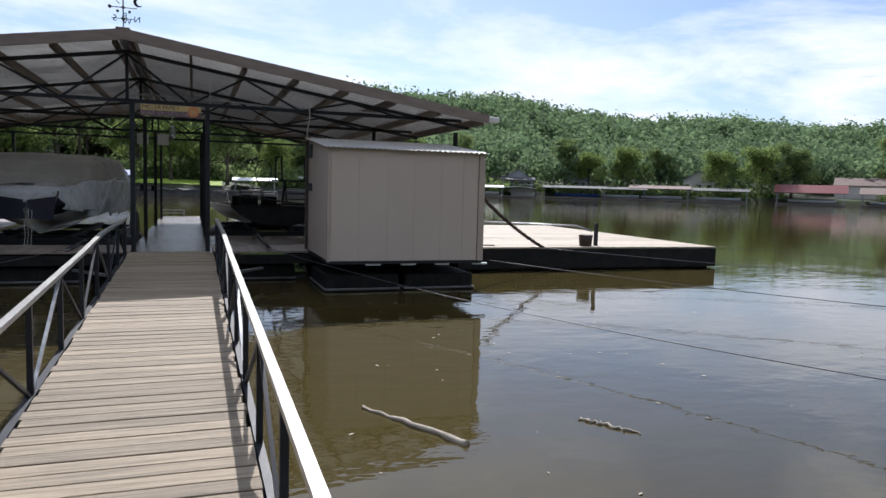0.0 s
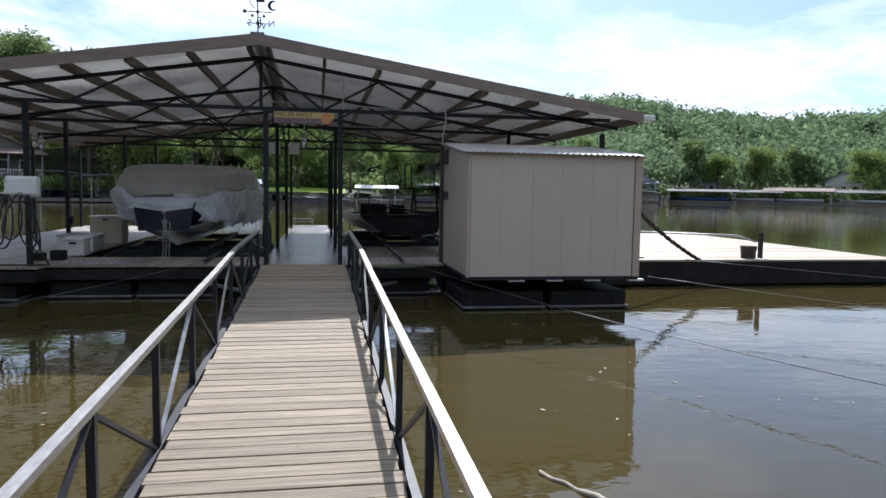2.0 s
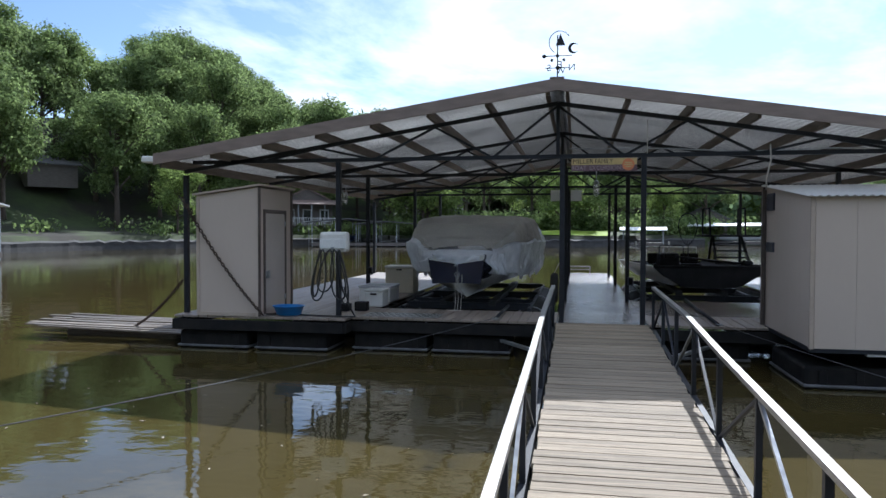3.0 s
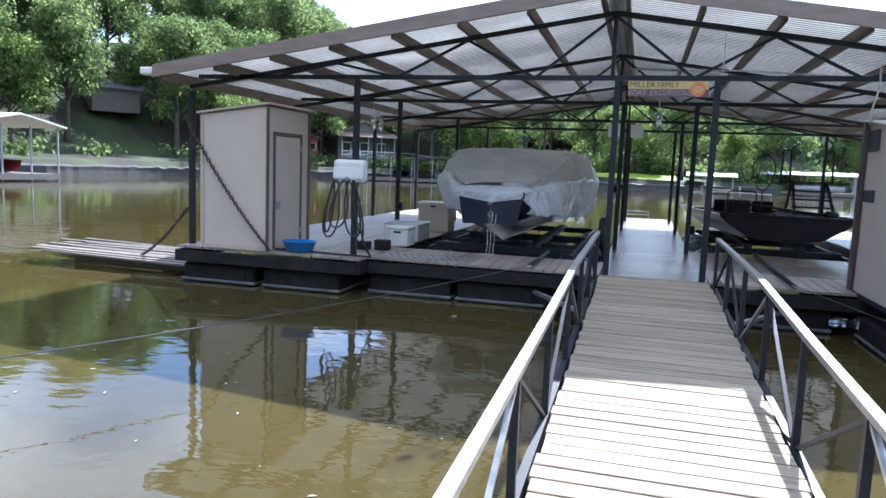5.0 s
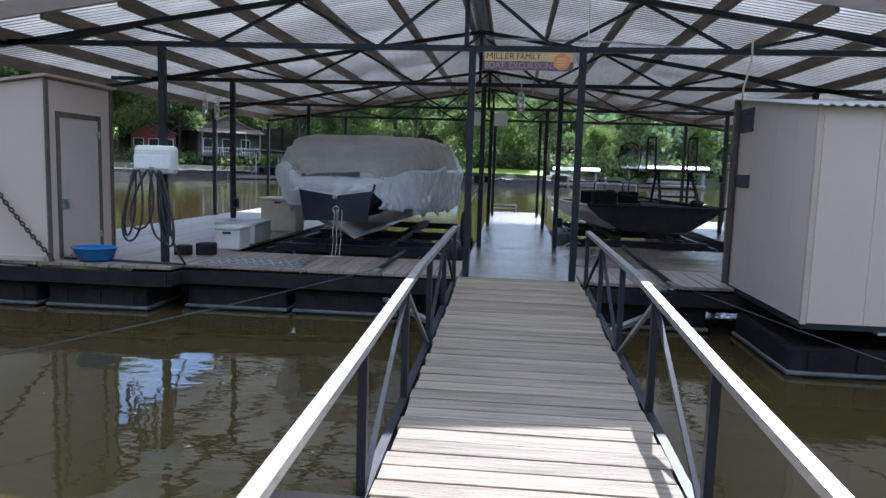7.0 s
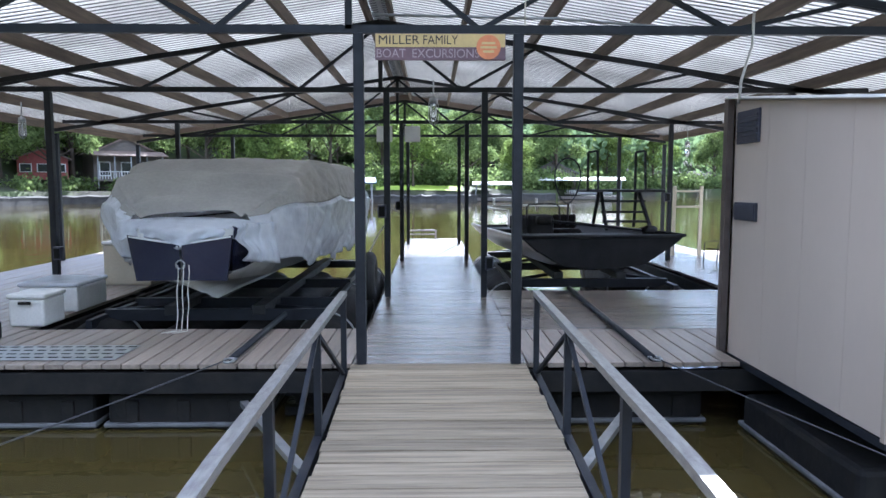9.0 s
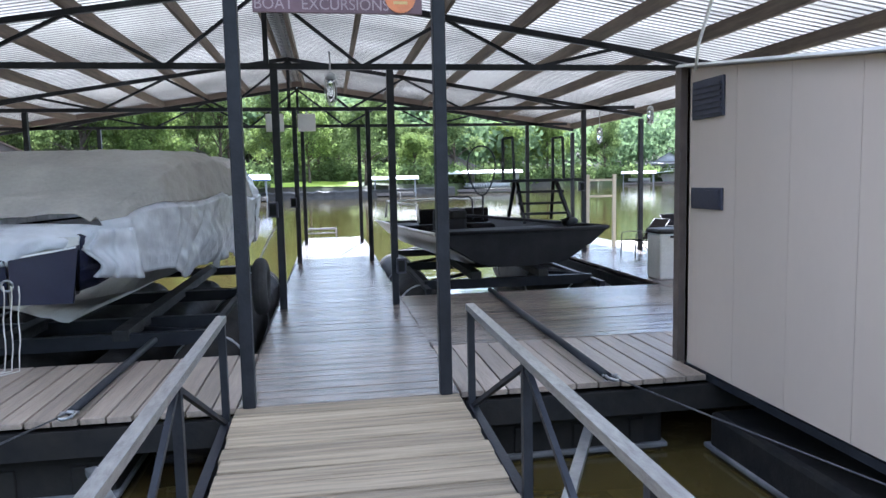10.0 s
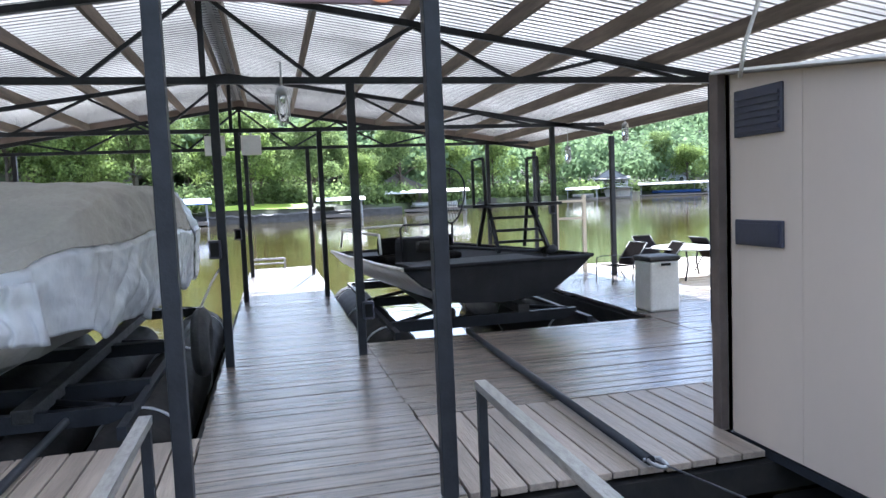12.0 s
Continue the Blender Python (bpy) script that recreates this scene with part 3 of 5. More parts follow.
bmesh.ops.create_cone(bm, segments=10, radius1=0.07, radius2=0.0, depth=0.17, cap_ends=True, matrix=Matrix.Translation((0.04, 0, 0.56)) @ Matrix.Diagonal((1, 0.15, 1, 1)))
part("finial", bm, STEEL, vane)

# ---- name board between the entrance posts ----
sign = thing("name_board", "small painted name board hung between entrance posts", "sign", (0.018, -0.055, -0.03))
SX0, SX1, SZ0, SZ1 = -0.49, 0.46, 2.30, 2.49
bm = B()
box(bm, SX0, SX1, -0.012, 0.012, SZ0, SZ1, 0.003)
part("board", bm, SIGN_LOW, sign)
bm = B()
box(bm, SX0 + 0.004, SX1 - 0.004, -0.0165, -0.013, 2.392, SZ1 - 0.004)
part("top_band", bm, SIGN_TOP, sign, "yellow painted upper band")
bm = B()
bmesh.ops.create_cone(bm, segments=28, radius1=0.088, radius2=0.088, depth=0.006, cap_ends=True, matrix=pose(0.335, -0.019, 2.392, 90, 0, 0))
part("disc", bm, SIGN_DISC, sign, "orange painted disc")
lettering("MILLER", 0.092, SIGN_INK, sign, -0.47, -0.018, 2.412, squash=1.06)
lettering("FAMILY", 0.092, SIGN_INK, sign, -0.145, -0.018, 2.412, squash=0.86)
lettering("BOAT", 0.088, SIGN_PALE, sign, -0.485, -0.014, 2.318, squash=0.94)
lettering("EXCURSIONS", 0.088, SIGN_PALE, sign, -0.225, -0.014, 2.318, squash=0.94)
for z, w in ((2.42, 0.10), (2.39, 0.12), (2.36, 0.08)):
    bm = B()
    box(bm, 0.335 - w / 2, 0.335 + w / 2, -0.0245, -0.0225, z - 0.008, z + 0.008)
    part("text_bar", bm, SIGN_TOP, sign)
for x in (-0.45, 0.4):
    part("hanger", tube(B(), [(x, 0, SZ1), (x, 0.03, CHORD_Z)], 0.004, 6), CABLE, sign)

# ---- storage shed hanging out over the water ----
shed = thing("storage_shed", "beige panelled storage shed on the dock front corner", "shed", (0, 0, 0))
H0, H1, HY0, HY1 = 2.36, 5.04, -1.67, 0.36
ZF, ZB = 1.80, 2.04


def shed_top(y):
    return ZF + (ZB - ZF) * (y - HY0) / (HY1 - HY0)


def slab(bm, pts, normal, t):
    n = Vector(normal).normalized() * t
    a = [bm.verts.new(p) for p in pts]
    b = [bm.verts.new(Vector(p) + n) for p in pts]
    bm.faces.new(a), bm.faces.new(b[::-1])
    for i in range(len(a)):
        bm.faces.new((a[i], b[i], b[(i + 1) % len(a)], a[(i + 1) % len(a)]))
    return bm


seams = [HY0, HY0 + 0.42, HY0 + 0.93, HY0 + 1.44, HY1]
for a, b in zip(seams, seams[1:]):
    bm = slab(B(), [(H0, a + 0.0015, 0), (H0, b - 0.0015, 0), (H0, b - 0.0015, shed_top(b)), (H0, a + 0.0015, shed_top(a))], (1, 0, 0), 0.03)
    part("side_panel", bm, SIDING, shed)
bm = slab(B(), [(H0 + 0.031, HY0 + 0.04, 0), (H0 + 0.031, HY1 - 0.04, 0), (H0 + 0.031, HY1 - 0.04, ZB - 0.03), (H0 + 0.031, HY0 + 0.04, ZF - 0.03)], (1, 0, 0), 0.03)
part("side_wall", bm, DARK_TRIM, shed)
bm = slab(B(), [(H1, HY0, 0), (H1, HY1, 0), (H1, HY1, ZB), (H1, HY0, ZF)], (-1, 0, 0), 0.04)
part("side_wall", bm, SIDING, shed)
edges = [H0 + 0.045, H0 + 0.5, H0 + 0.98, H0 + 1.43, H0 + 1.9, H0 + 2.3, H1 - 0.11]
for a, b in zip(edges, edges[1:]):
    bm = B()
    box(bm, a + 0.001, b - 0.001, HY0, HY0 + 0.035, -0.01, ZF - 0.005, 0.002)
    part("front_panel", bm, SIDING, shed)
bm = B()
box(bm, H1 - 0.1, H1 + 0.012, HY0 - 0.012, HY0 + 0.03, -0.02, ZF, 0.004)
part("corner_board", bm, SIDING_TRIM, shed)
bm = B()
box(bm, H0 - 0.01, H0 + 0.04, HY0 - 0.012, HY0 + 0.03, -0.02, ZF, 0.004)
part("corner_board", bm, SIDING_TRIM, shed)
bm = slab(B(), [(H0, HY1, 0), (H1, HY1, 0), (H1, HY1, ZB), (H0, HY1, ZB)], (0, -1, 0), 0.04)
part("back_wall", bm, SIDING, shed)
bm = B()
box(bm, H0 - 0.05, H0 + 0.05, HY1 + 0.003, HY1 + 0.08, 0, ZB + 0.02, 0.004)
part("corner_post", bm, DARK_TRIM, shed, "dark corner post")
bm = B()
cols = []
for i in range(121):
    x = H0 - 0.06 + (H1 - H0 + 0.12) * i / 120
    up = 0.008 * (1 if i % 4 in (1, 2) else -1)
    cols.append([(x, HY0 - 0.07, shed_top(HY0 - 0.07) + 0.02 + up), (x, HY1 + 0.06, shed_top(HY1 + 0.06) + 0.02 + up)])
grid(bm, cols, False)
ob = part("roof_panel", bm, SHED_TIN, shed, "pale corrugated lean-to roof")
ob.modifiers.new("thick", "SOLIDIFY").thickness = 0.01
bm = B()
box(bm, H0, H1, HY0, HY1, -0.06, -0.012)
part("floor", bm, STEEL, shed)
for z0, z1, y0, y1 in ((1.68, 1.93, -0.11, 0.26), (1.09, 1.23, -0.11, 0.26)):
    vent = part("vent", box(B(), H0 - 0.02, H0 - 0.002, y0, y1, z0, z1, 0.004), VENT, shed, "slate plastic vent cover")
    nn = 6
    for k in range(nn):
        z = z0 + 0.02 + (z1 - z0 - 0.04) * k / nn
        part("louvre", bar(B(), (H0 - 0.024, y0 + 0.015, z + 0.01), (H0 - 0.024, y1 - 0.015, z + 0.01), 0.012, 0.018), VENT, vent)
for x in (3.0, 3.6, 4.2, 4.9):
    part("skid", box(B(), x, x + 0.25, HY0 + 0.02, HY0 + 0.1, -0.09, -0.062), WHITE_PAINT, shed)

# ---- dock closet ----
closet = thing("dock_closet", "tall narrow beige closet with a closed side door", "closet", (0, 0, 0))
C0, C1, CY0, CY1 = -6.43, -5.36, -0.28, 1.04
CZ = 2.07
bm = slab(B(), [(C0, CY0, 0), (C1, CY0, 0), (C1, CY0, CZ), (C0, CY0, CZ - 0.14)], (0, 1, 0), 0.04)
part("front_wall", bm, SIDING, closet)
bm = slab(B(), [(C0, CY1, 0), (C1, CY1, 0), (C1, CY1, CZ), (C0, CY1, CZ - 0.14)], (0, -1, 0), 0.04)
part("back_wall", bm, SIDING, closet)
bm = B()
box(bm, C0, C0 + 0.04, CY0 + 0.045, CY1 - 0.045, 0, CZ - 0.16)
part("side_wall", bm, SIDING, closet)
bm = B()
box(bm, C1 - 0.045, C1 - 0.005, CY0 + 0.045, CY1 - 0.045, 0, CZ - 0.01)
part("side_wall", bm, SIDING, closet)
for y0, y1 in ((CY0 - 0.015, CY0 + 0.05), (CY1 - 0.05, CY1 + 0.012)):
    bm = B()
    box(bm, C1 - 0.006, C1 + 0.016, y0, y1, 0, CZ, 0.003)
    part("corner_board", bm, DARK_TRIM, closet, "dark corner board")
for bx in ((C1 - 0.004, C1 + 0.014, -0.1, -0.04, 0.02, 1.72), (C1 - 0.004, C1 + 0.014, 0.72, 0.78, 0.02, 1.72), (C1 - 0.004, C1 + 0.014, -0.04, 0.72, 1.66, 1.72)):
    part("door_frame", box(B(), *bx, 0.003), DARK_TRIM, closet)
door = part("door", box(B(), C1 - 0.003, C1 + 0.008, -0.035, 0.715, 0.03, 1.65, 0.003), DOOR_PAINT, closet, "closed grey-beige door")
part("latch", box(B(), C1 + 0.009, C1 + 0.035, -0.06, 0.08, 0.60, 0.72, 0.006), GALV, door, "steel padlock hasp")
part("hinge", box(B(), C1 + 0.009, C1 + 0.018, 0.68, 0.75, 1.45, 1.53, 0.002), GALV, door)
part("hinge", box(B(), C1 + 0.009, C1 + 0.018, 0.68, 0.75, 0.2, 0.28, 0.002), GALV, door)
bm = slab(B(), [(C0 - 0.05, CY0 - 0.05, CZ - 0.13), (C1 + 0.05, CY0 - 0.05, CZ + 0.02), (C1 + 0.05, CY1 + 0.05, CZ + 0.02), (C0 - 0.05, CY1 + 0.05, CZ - 0.13)], (0, 0, 1), 0.03)
part("roof_panel", bm, SIDING_TRIM, closet)
for bx in ((C0 - 0.006, C0 + 0.05, CY0 - 0.014, CY0 - 0.002, 0, CZ - 0.16), (C0 + 0.05, C1 - 0.05, CY0 - 0.014, CY0 - 0.002, 0.0, 0.06)):
    part("trim_board", box(B(), *bx, 0.003), SIDING_TRIM, closet)

# ---- covered runabout on its lift ----
BX, BY0, BL = -2.42, 1.45, 6.2


def smooth(pairs, t):
    return table(pairs, t)


def hull_section(t):
    b = smooth(((0, 0.46), (0.05, 0.56), (0.12, 0.84), (0.3, 1.0), (0.55, 1.08), (1, 1.04)), t)
    sheer = 0.95 - 0.06 * t
    keel = smooth(((0, 0.42), (0.06, 0.28), (0.16, 0.12), (0.6, 0.06), (1, 0.06)), t)
    chine = smooth(((0, 0.52), (0.2, 0.74), (1, 0.72)), t)
    return b, sheer, keel, chine


boat = thing("covered_boat", "white runabout under grey canvas and plastic sheeting", "boat", (BX, BY0, 0))
for lo, hi, mat, name, label in ((0, 1, GELCOAT, "hull_bottom", "white V hull bottom"), (1, 2, NAVY, "hull_side", "navy hull side")):
    bm = B()
    rows = []
    for i in range(33):
        t = i / 32
        b, sheer, keel, chine = hull_section(t)
        y = BL * t
        if name == "hull_bottom":
            half = [(0, keel), (b * 0.30, keel + (chine - keel) * 0.30), (b * 0.34, keel + (chine - keel) * 0.28), (b * 0.68, keel + (chine - keel) * 0.50), (b * 0.72, keel + (chine - keel) * 0.49), (b * 0.94, chine), (b * 0.96, chine + 0.02)]
        else:
            half = [(b * 0.955, chine + 0.02), (b * 0.98, chine + (sheer - chine) * 0.5), (b, sheer - 0.03), (b * 1.02, sheer), (b * 0.97, sheer + 0.02)]
        row = [(-x, y, z) for x, z in reversed(half)] + [(x, y, z) for x, z in half]
        rows.append(row)
    grid(bm, rows)
    part(name, bm, mat, boat, label)
bm = B()
b, sheer, keel, chine = hull_section(1)
bm.faces.new([bm.verts.new(p) for p in ((-b, BL, sheer), (-b * 0.88, BL, chine), (0, BL, keel), (b * 0.88, BL, chine), (b, BL, sheer))])
part("transom", bm, GELCOAT, boat)
b, sheer, keel, chine = hull_section(0)
bm = B()
bm.faces.new([bm.verts.new(p) for p in ((-b, 0.0, sheer), (-b * 0.88, 0.0, chine), (0, 0.0, keel), (b * 0.88, 0.0, chine), (b, 0.0, sheer))])
part("bow_board", bm, GELCOAT, boat)
for s in (-1, 1):
    wide = 0.54 if s < 0 else 0.46
    panel = part("bow_panel", slab(B(), [(s * 0.012, -0.115, 0.47), (s * wide * 0.86, -0.01, 0.45), (s * wide, -0.01, 0.89), (s * 0.012, -0.115, 0.80)], (0, -1, 0), 0.03), NAVY, boat, "navy gelcoat bow panel")
    part("pin_stripe", bar(B(), (s * 0.10, -0.14, 0.824), (s * wide * 0.97, -0.045, 0.876), 0.006, 0.014), WHITE_PAINT, panel)
part("bow_eye", tube(B(), [(0.04 * math.cos(a), -0.16, 0.62 + 0.04 * math.sin(a)) for a in (radians(30 * i) for i in range(13))], 0.009), GALV, boat)


def tarp_half(t):
    """Half section from the hem up to the ridge: (x, z) points; the first five are plastic sheet, the rest canvas."""
    b = smooth(((0, 0.56), (0.03, 0.74), (0.10, 1.02), (0.3, 1.17), (0.55, 1.20), (0.9, 1.18), (1, 1.04)), t)
    hem = smooth(((0, 0.60), (0.06, 0.60), (0.15, 0.53), (0.4, 0.46), (1, 0.42)), t) + 0.035 * math.sin(t * 31) + 0.02 * math.sin(t * 67 + 1)
    mid = smooth(((0, 1.04), (0.08, 1.16), (0.3, 1.20), (1, 1.10)), t) + 0.02 * math.sin(t * 23)
    top = smooth(((0, 1.08), (0.04, 1.22), (0.11, 1.50), (0.2, 1.66), (0.9, 1.68), (0.97, 1.62), (1, 1.40)), t) + 0.018 * math.sin(t * 19)
    return [(b * 0.95, hem), (b * 1.0, hem + (mid - hem) * 0.35), (b * 1.03, hem + (mid - hem) * 0.7), (b * 1.03, mid - 0.03), (b * 1.0, mid),
            (b * 0.97, mid + (top - mid) * 0.35), (b * 0.91, mid + (top - mid) * 0.75), (b * 0.84, top - 0.05), (b * 0.62, top - 0.01), (0, top)]


def wrinkle(p, k):
    x, y, z = p
    n1 = noise.noise((x * 0.9 + 3, y * 1.1, z * 2.4)) * 0.06
    n2 = abs(noise.noise((x * 2.0, y * 2.6 + z * 2.2, z * 1.3 + 9))) * 0.055
    n3 = noise.noise((x * 7, y * 7, z * 7)) * 0.010
    n4 = abs(noise.noise((x * 3.0 + 5, y * 5.5 - z * 4.0, z * 2.0))) * 0.035 + abs(noise.noise((x * 5.0, y * 6.0 + z * 9.0, z * 3.0 + 4))) * 0.02
    d = Vector((x, 0, z - 0.7)).normalized() * ((n1 + n2 + n4 - 0.02) * k + n3 * k)
    return (x + d.x, y + n3, z + d.z)


def tarp(bounds, mat, name, label, k, out, ends):
    bm = B()
    rows = []
    for i in range(221):
        t = i / 220
        if t < ends[0]:
            continue
        ctrl = tarp_half(t)
        lo, hi = bounds
        pts = []
        fine = 9
        for j in range(lo, hi):
            for f in range(fine):
                u = f / fine
                pts.append((ctrl[j][0] + (ctrl[j + 1][0] - ctrl[j][0]) * u, ctrl[j][1] + (ctrl[j + 1][1] - ctrl[j][1]) * u))
        pts.append(ctrl[hi])
        y = BL * 0.98 * t + 0.14
        if hi == len(ctrl) - 1:
            pts = [(-x - 0, z) for x, z in pts] + [(x, z) for x, z in reversed(pts[:-1])]
            rows.append([wrinkle((x * out, y, z + (out - 1) * 0.8), k) for x, z in pts])
        else:
            rows.append([wrinkle((x * out, y, z), k) for x, z in pts])
    grid(bm, rows)
    ob = part(name, bm, mat, boat, label)
    sol = ob.modifiers.new("thick", "SOLIDIFY")
    sol.thickness = 0.006
    return ob


tarp((4, 9), CANVAS, "canvas_cover", "grey tan canvas top cover", 0.8, 1.012, (0.0,))
tarp((0, 5), PLASTIC_SHEET, "plastic_sheet", "wrinkled milky plastic sheet", 1.25, 1.0, (0.0,))
bm = B()
rows = []
for i in range(221):
    t = i / 220
    ctrl = tarp_half(t)
    pts = []
    for j in range(0, 5):
        for f in range(9):
            u = f / 9
            pts.append((ctrl[j][0] + (ctrl[j + 1][0] - ctrl[j][0]) * u, ctrl[j][1] + (ctrl[j + 1][1] - ctrl[j][1]) * u))
    rows.append([wrinkle((-x, BL * 0.98 * t + 0.14, z), 1.25) for x, z in pts])
grid(bm, rows)
part("plastic_sheet", bm, PLASTIC_SHEET, boat, "wrinkled milky plastic sheet").modifiers.new("thick", "SOLIDIFY").thickness = 0.006
for side, u0, label in ((1, 0.50, "plastic sheet hanging beside the bow"),):
    bm = B()
    rows = []
    for i in range(25):
        u = i / 24
        x = side * (u0 + (0.80 - u0) * u)
        row = []
        for j in range(13):
            v = j / 12
            edge_wave = 0.05 * math.sin(v * 9 + side) * (1 - u)
            fold = 0.035 * math.sin(u * 17 + v * 2.0) + 0.02 * math.sin(u * 31 - v * 5)
            row.append((x + edge_wave + 0.05 * v, 0.02 + 0.22 * u ** 1.6 + fold * 0.4, 1.0 - (0.36 + 0.05 * u) * v))
        rows.append(row)
    grid(bm, rows)
    part("front_sheet", bm, PLASTIC_SHEET, boat, label).modifiers.new("thick", "SOLIDIFY").thickness = 0.005
tarp((0, 9), PLASTIC_SHEET, "stern_wrap", "plastic sheet wrapped round the stern", 1.1, 1.025, (0.84,))
# sheet drooping over the bow and the closed stern end
bm = B()
rows = []
for i in range(25):
    u = -1 + 2 * i / 24
    hang = 0.10 + 0.24 * math.exp(-(u * 4.0) ** 2) + 0.06 * abs(u) ** 2 + 0.02 * math.sin(i * 2.1)
    row = []
    for j in range(9):
        v = j / 8
        row.append((u * 0.66 - 0.03, 0.12 - 0.03 * v + 0.02 * math.sin(i * 1.3 + j) - 0.22 * (1 - abs(u)) * min(1, v * 2), 1.05 - 0.03 * u * u - (hang * 0.5 + 0.12) * v))
    rows.append(row)
grid(bm, rows)
part("bow_flap", bm, PLASTIC_SHEET, boat, "plastic sheet gathered over the bow").modifiers.new("thick", "SOLIDIFY").thickness = 0.006
bm = B()
ctrl = tarp_half(1.0)
ring = [(-x, z) for x, z in ctrl] + [(x, z) for x, z in reversed(ctrl[:-1])]
y = BL * 0.98 + 0.14
rows = []
for k in range(7):
    s = 1 - k / 6
    rows.append([wrinkle((x * s, y + 0.10 * (1 - s * s), 0.9 + (z - 0.9) * s), 0.8) for x, z in ring])
grid(bm, rows)
part("stern_sheet", bm, PLASTIC_SHEET, boat, "plastic sheet closing the stern")


def boat_lift(x0, x1, y0, y1, label, deck_z, inner=0):
    """Floating lift: two long tanks, cross beams, uprights and carpeted bunks."""
    ob = thing("boat_lift", label, "boat lift", (0, 0, 0), "boat lifts")
    for x in (x0, x1):
        bm = B()
        tube(bm, [(x, y0, -0.34), (x, y0 + 0.12, -0.34), (x, y1 - 0.12, -0.34), (x, y1, -0.34)], [0.2, 0.32, 0.32, 0.2], 20)
        part("tank", bm, BLACK, ob, "black float tank")
        for y in (y0 + 0.5, (y0 + y1) / 2, y1 - 0.5):
            part("tank_strap", tube(B(), [(x + 0.325 * math.cos(a), y, -0.34 + 0.325 * math.sin(a)) for a in (2 * math.pi * i / 20 for i in range(21))], 0.014, 6), GALV, ob)
        part("side_rail", bar(B(), (x, y0 - 0.05, -0.03), (x, y1 + 0.05, -0.03), 0.06, 0.09), STEEL, ob)
    for y in (y0 + 0.35, (y0 + y1) / 2, y1 - 0.35):
        part("cross_beam", bar(B(), (x0, y, 0.0), (x1, y, 0.0), 0.08, 0.12), STEEL, ob)
        for s in (0.3, 0.7):
            x = x0 + (x1 - x0) * s
            part("upright", bar(B(), (x, y, 0.06), (x, y + 0.12, deck_z - 0.08), 0.06), STEEL, ob)
        part("strut", tube(B(), [(x0 + 0.1, y, 0.05), (x0 + (x1 - x0) * 0.28, y + 0.5, deck_z - 0.1)], 0.025), STEEL, ob)
        part("strut", tube(B(), [(x1 - 0.1, y, 0.05), (x0 + (x1 - x0) * 0.72, y + 0.5, deck_z - 0.1)], 0.025), STEEL, ob)
    # extra black tanks and beams, added to darken the water in the slip
    for k in range(inner):
        x = x0 + (x1 - x0) * (k + 1) / (inner + 1)
        part("inner_tank", tube(B(), [(x, y0 + 0.1, -0.36), (x, y0 + 0.22, -0.36), (x, y1 - 0.5, -0.36), (x, y1 - 0.4, -0.36)], [0.16, 0.25, 0.25, 0.16], 18), BLACK, ob, "added black tank that darkens the slip water")
        part("cross_beam", bar(B(), (x0, y0 + 1.1 + 1.7 * k, 0.0), (x1, y0 + 1.1 + 1.7 * k, 0.0), 0.08, 0.12), STEEL, ob)
    for s in (0.3, 0.7):
        x = x0 + (x1 - x0) * s
        part("bunk", box(B(), x - 0.07, x + 0.07, y0 + 0.3, y1 - 0.2, deck_z - 0.1, deck_z, 0.01), RUBBER, ob, "black carpeted bunk")
    return ob


boat_lift(-3.5, -1.2, 1.75, 7.2, "floating boat lift with black tanks under the covered boat", 0.10, 2)
boat_lift(1.05, 3.25, 4.1, 8.8, "floating boat lift with grey beams under the open boat", 0.155)

for x, y0, drop in ((BX - 0.02, 1.28, 0.9), (BX + 0.03, 1.28, 0.86), (BX + 0.09, 1.26, 0.8)):
    pts = [(x + 0.006 * math.sin(i * 1.4), y0 - 0.08 * i / 8, 0.62 - (drop - 0.26) * i / 8 if i < 8 else 0.012) for i in range(9)] + [(x - 0.1, y0 - 0.2, 0.014)]
    whole("rope", tube(B(), pts, 0.005, 6), ROPE, "white mooring rope hanging from the bow", "rope", group="bow ropes")

# ---- open aluminium boat ----
OX, OY0, OL = 2.33, 4.32, 4.0
jon = thing("fishing_boat", "wide open aluminium fishing boat, dark shaded sides", "boat", (OX, OY0, -0.14))
jon.rotation_euler = (0, 0, radians(8))


def jon_section(t):
    b = smooth(((0, 1.18), (0.15, 1.19), (0.5, 1.15), (1, 1.05)), t)
    sheer = 0.79 - 0.04 * t
    bottom = smooth(((0, 0.38), (0.1, 0.34), (0.28, 0.33), (1, 0.33)), t)
    return b, sheer, bottom


bm = B()
rows = []
for i in range(33):
    t = i / 32
    b, sheer, bot = jon_section(t)
    y = OL * t
    half = [(0, bot - 0.03), (b * 0.42, bot), (b * 0.52, bot + 0.03), (b * 0.76, bot + (sheer - bot) * 0.5), (b * 0.79, bot + (sheer - bot) * 0.52), (b, sheer)]
    rows.append([(-x, y, z) for x, z in reversed(half)] + [(x, y, z) for x, z in half[1:]])
vs = grid(bm, rows)
bm.faces.new(vs[0])
bm.faces.new(vs[-1][::-1])
part("hull", bm, ALU_SHADE, jon, "aluminium hull with shade put into its dark colour")
bm = B()
rows = []
for i in range(33):
    t = i / 32
    b, sheer, bot = jon_section(t)
    x0, z0 = b * 0.545, bot + (sheer - bot) * 0.10
    rows.append([(-x0 - 0.03, OL * t, z0), (-b * 0.77 - 0.03, OL * t, bot + (sheer - bot) * 0.49), (-b * 0.8 - 0.03, OL * t, bot + (sheer - bot) * 0.52), (-b - 0.012, OL * t, sheer - 0.004)])
grid(bm, rows)
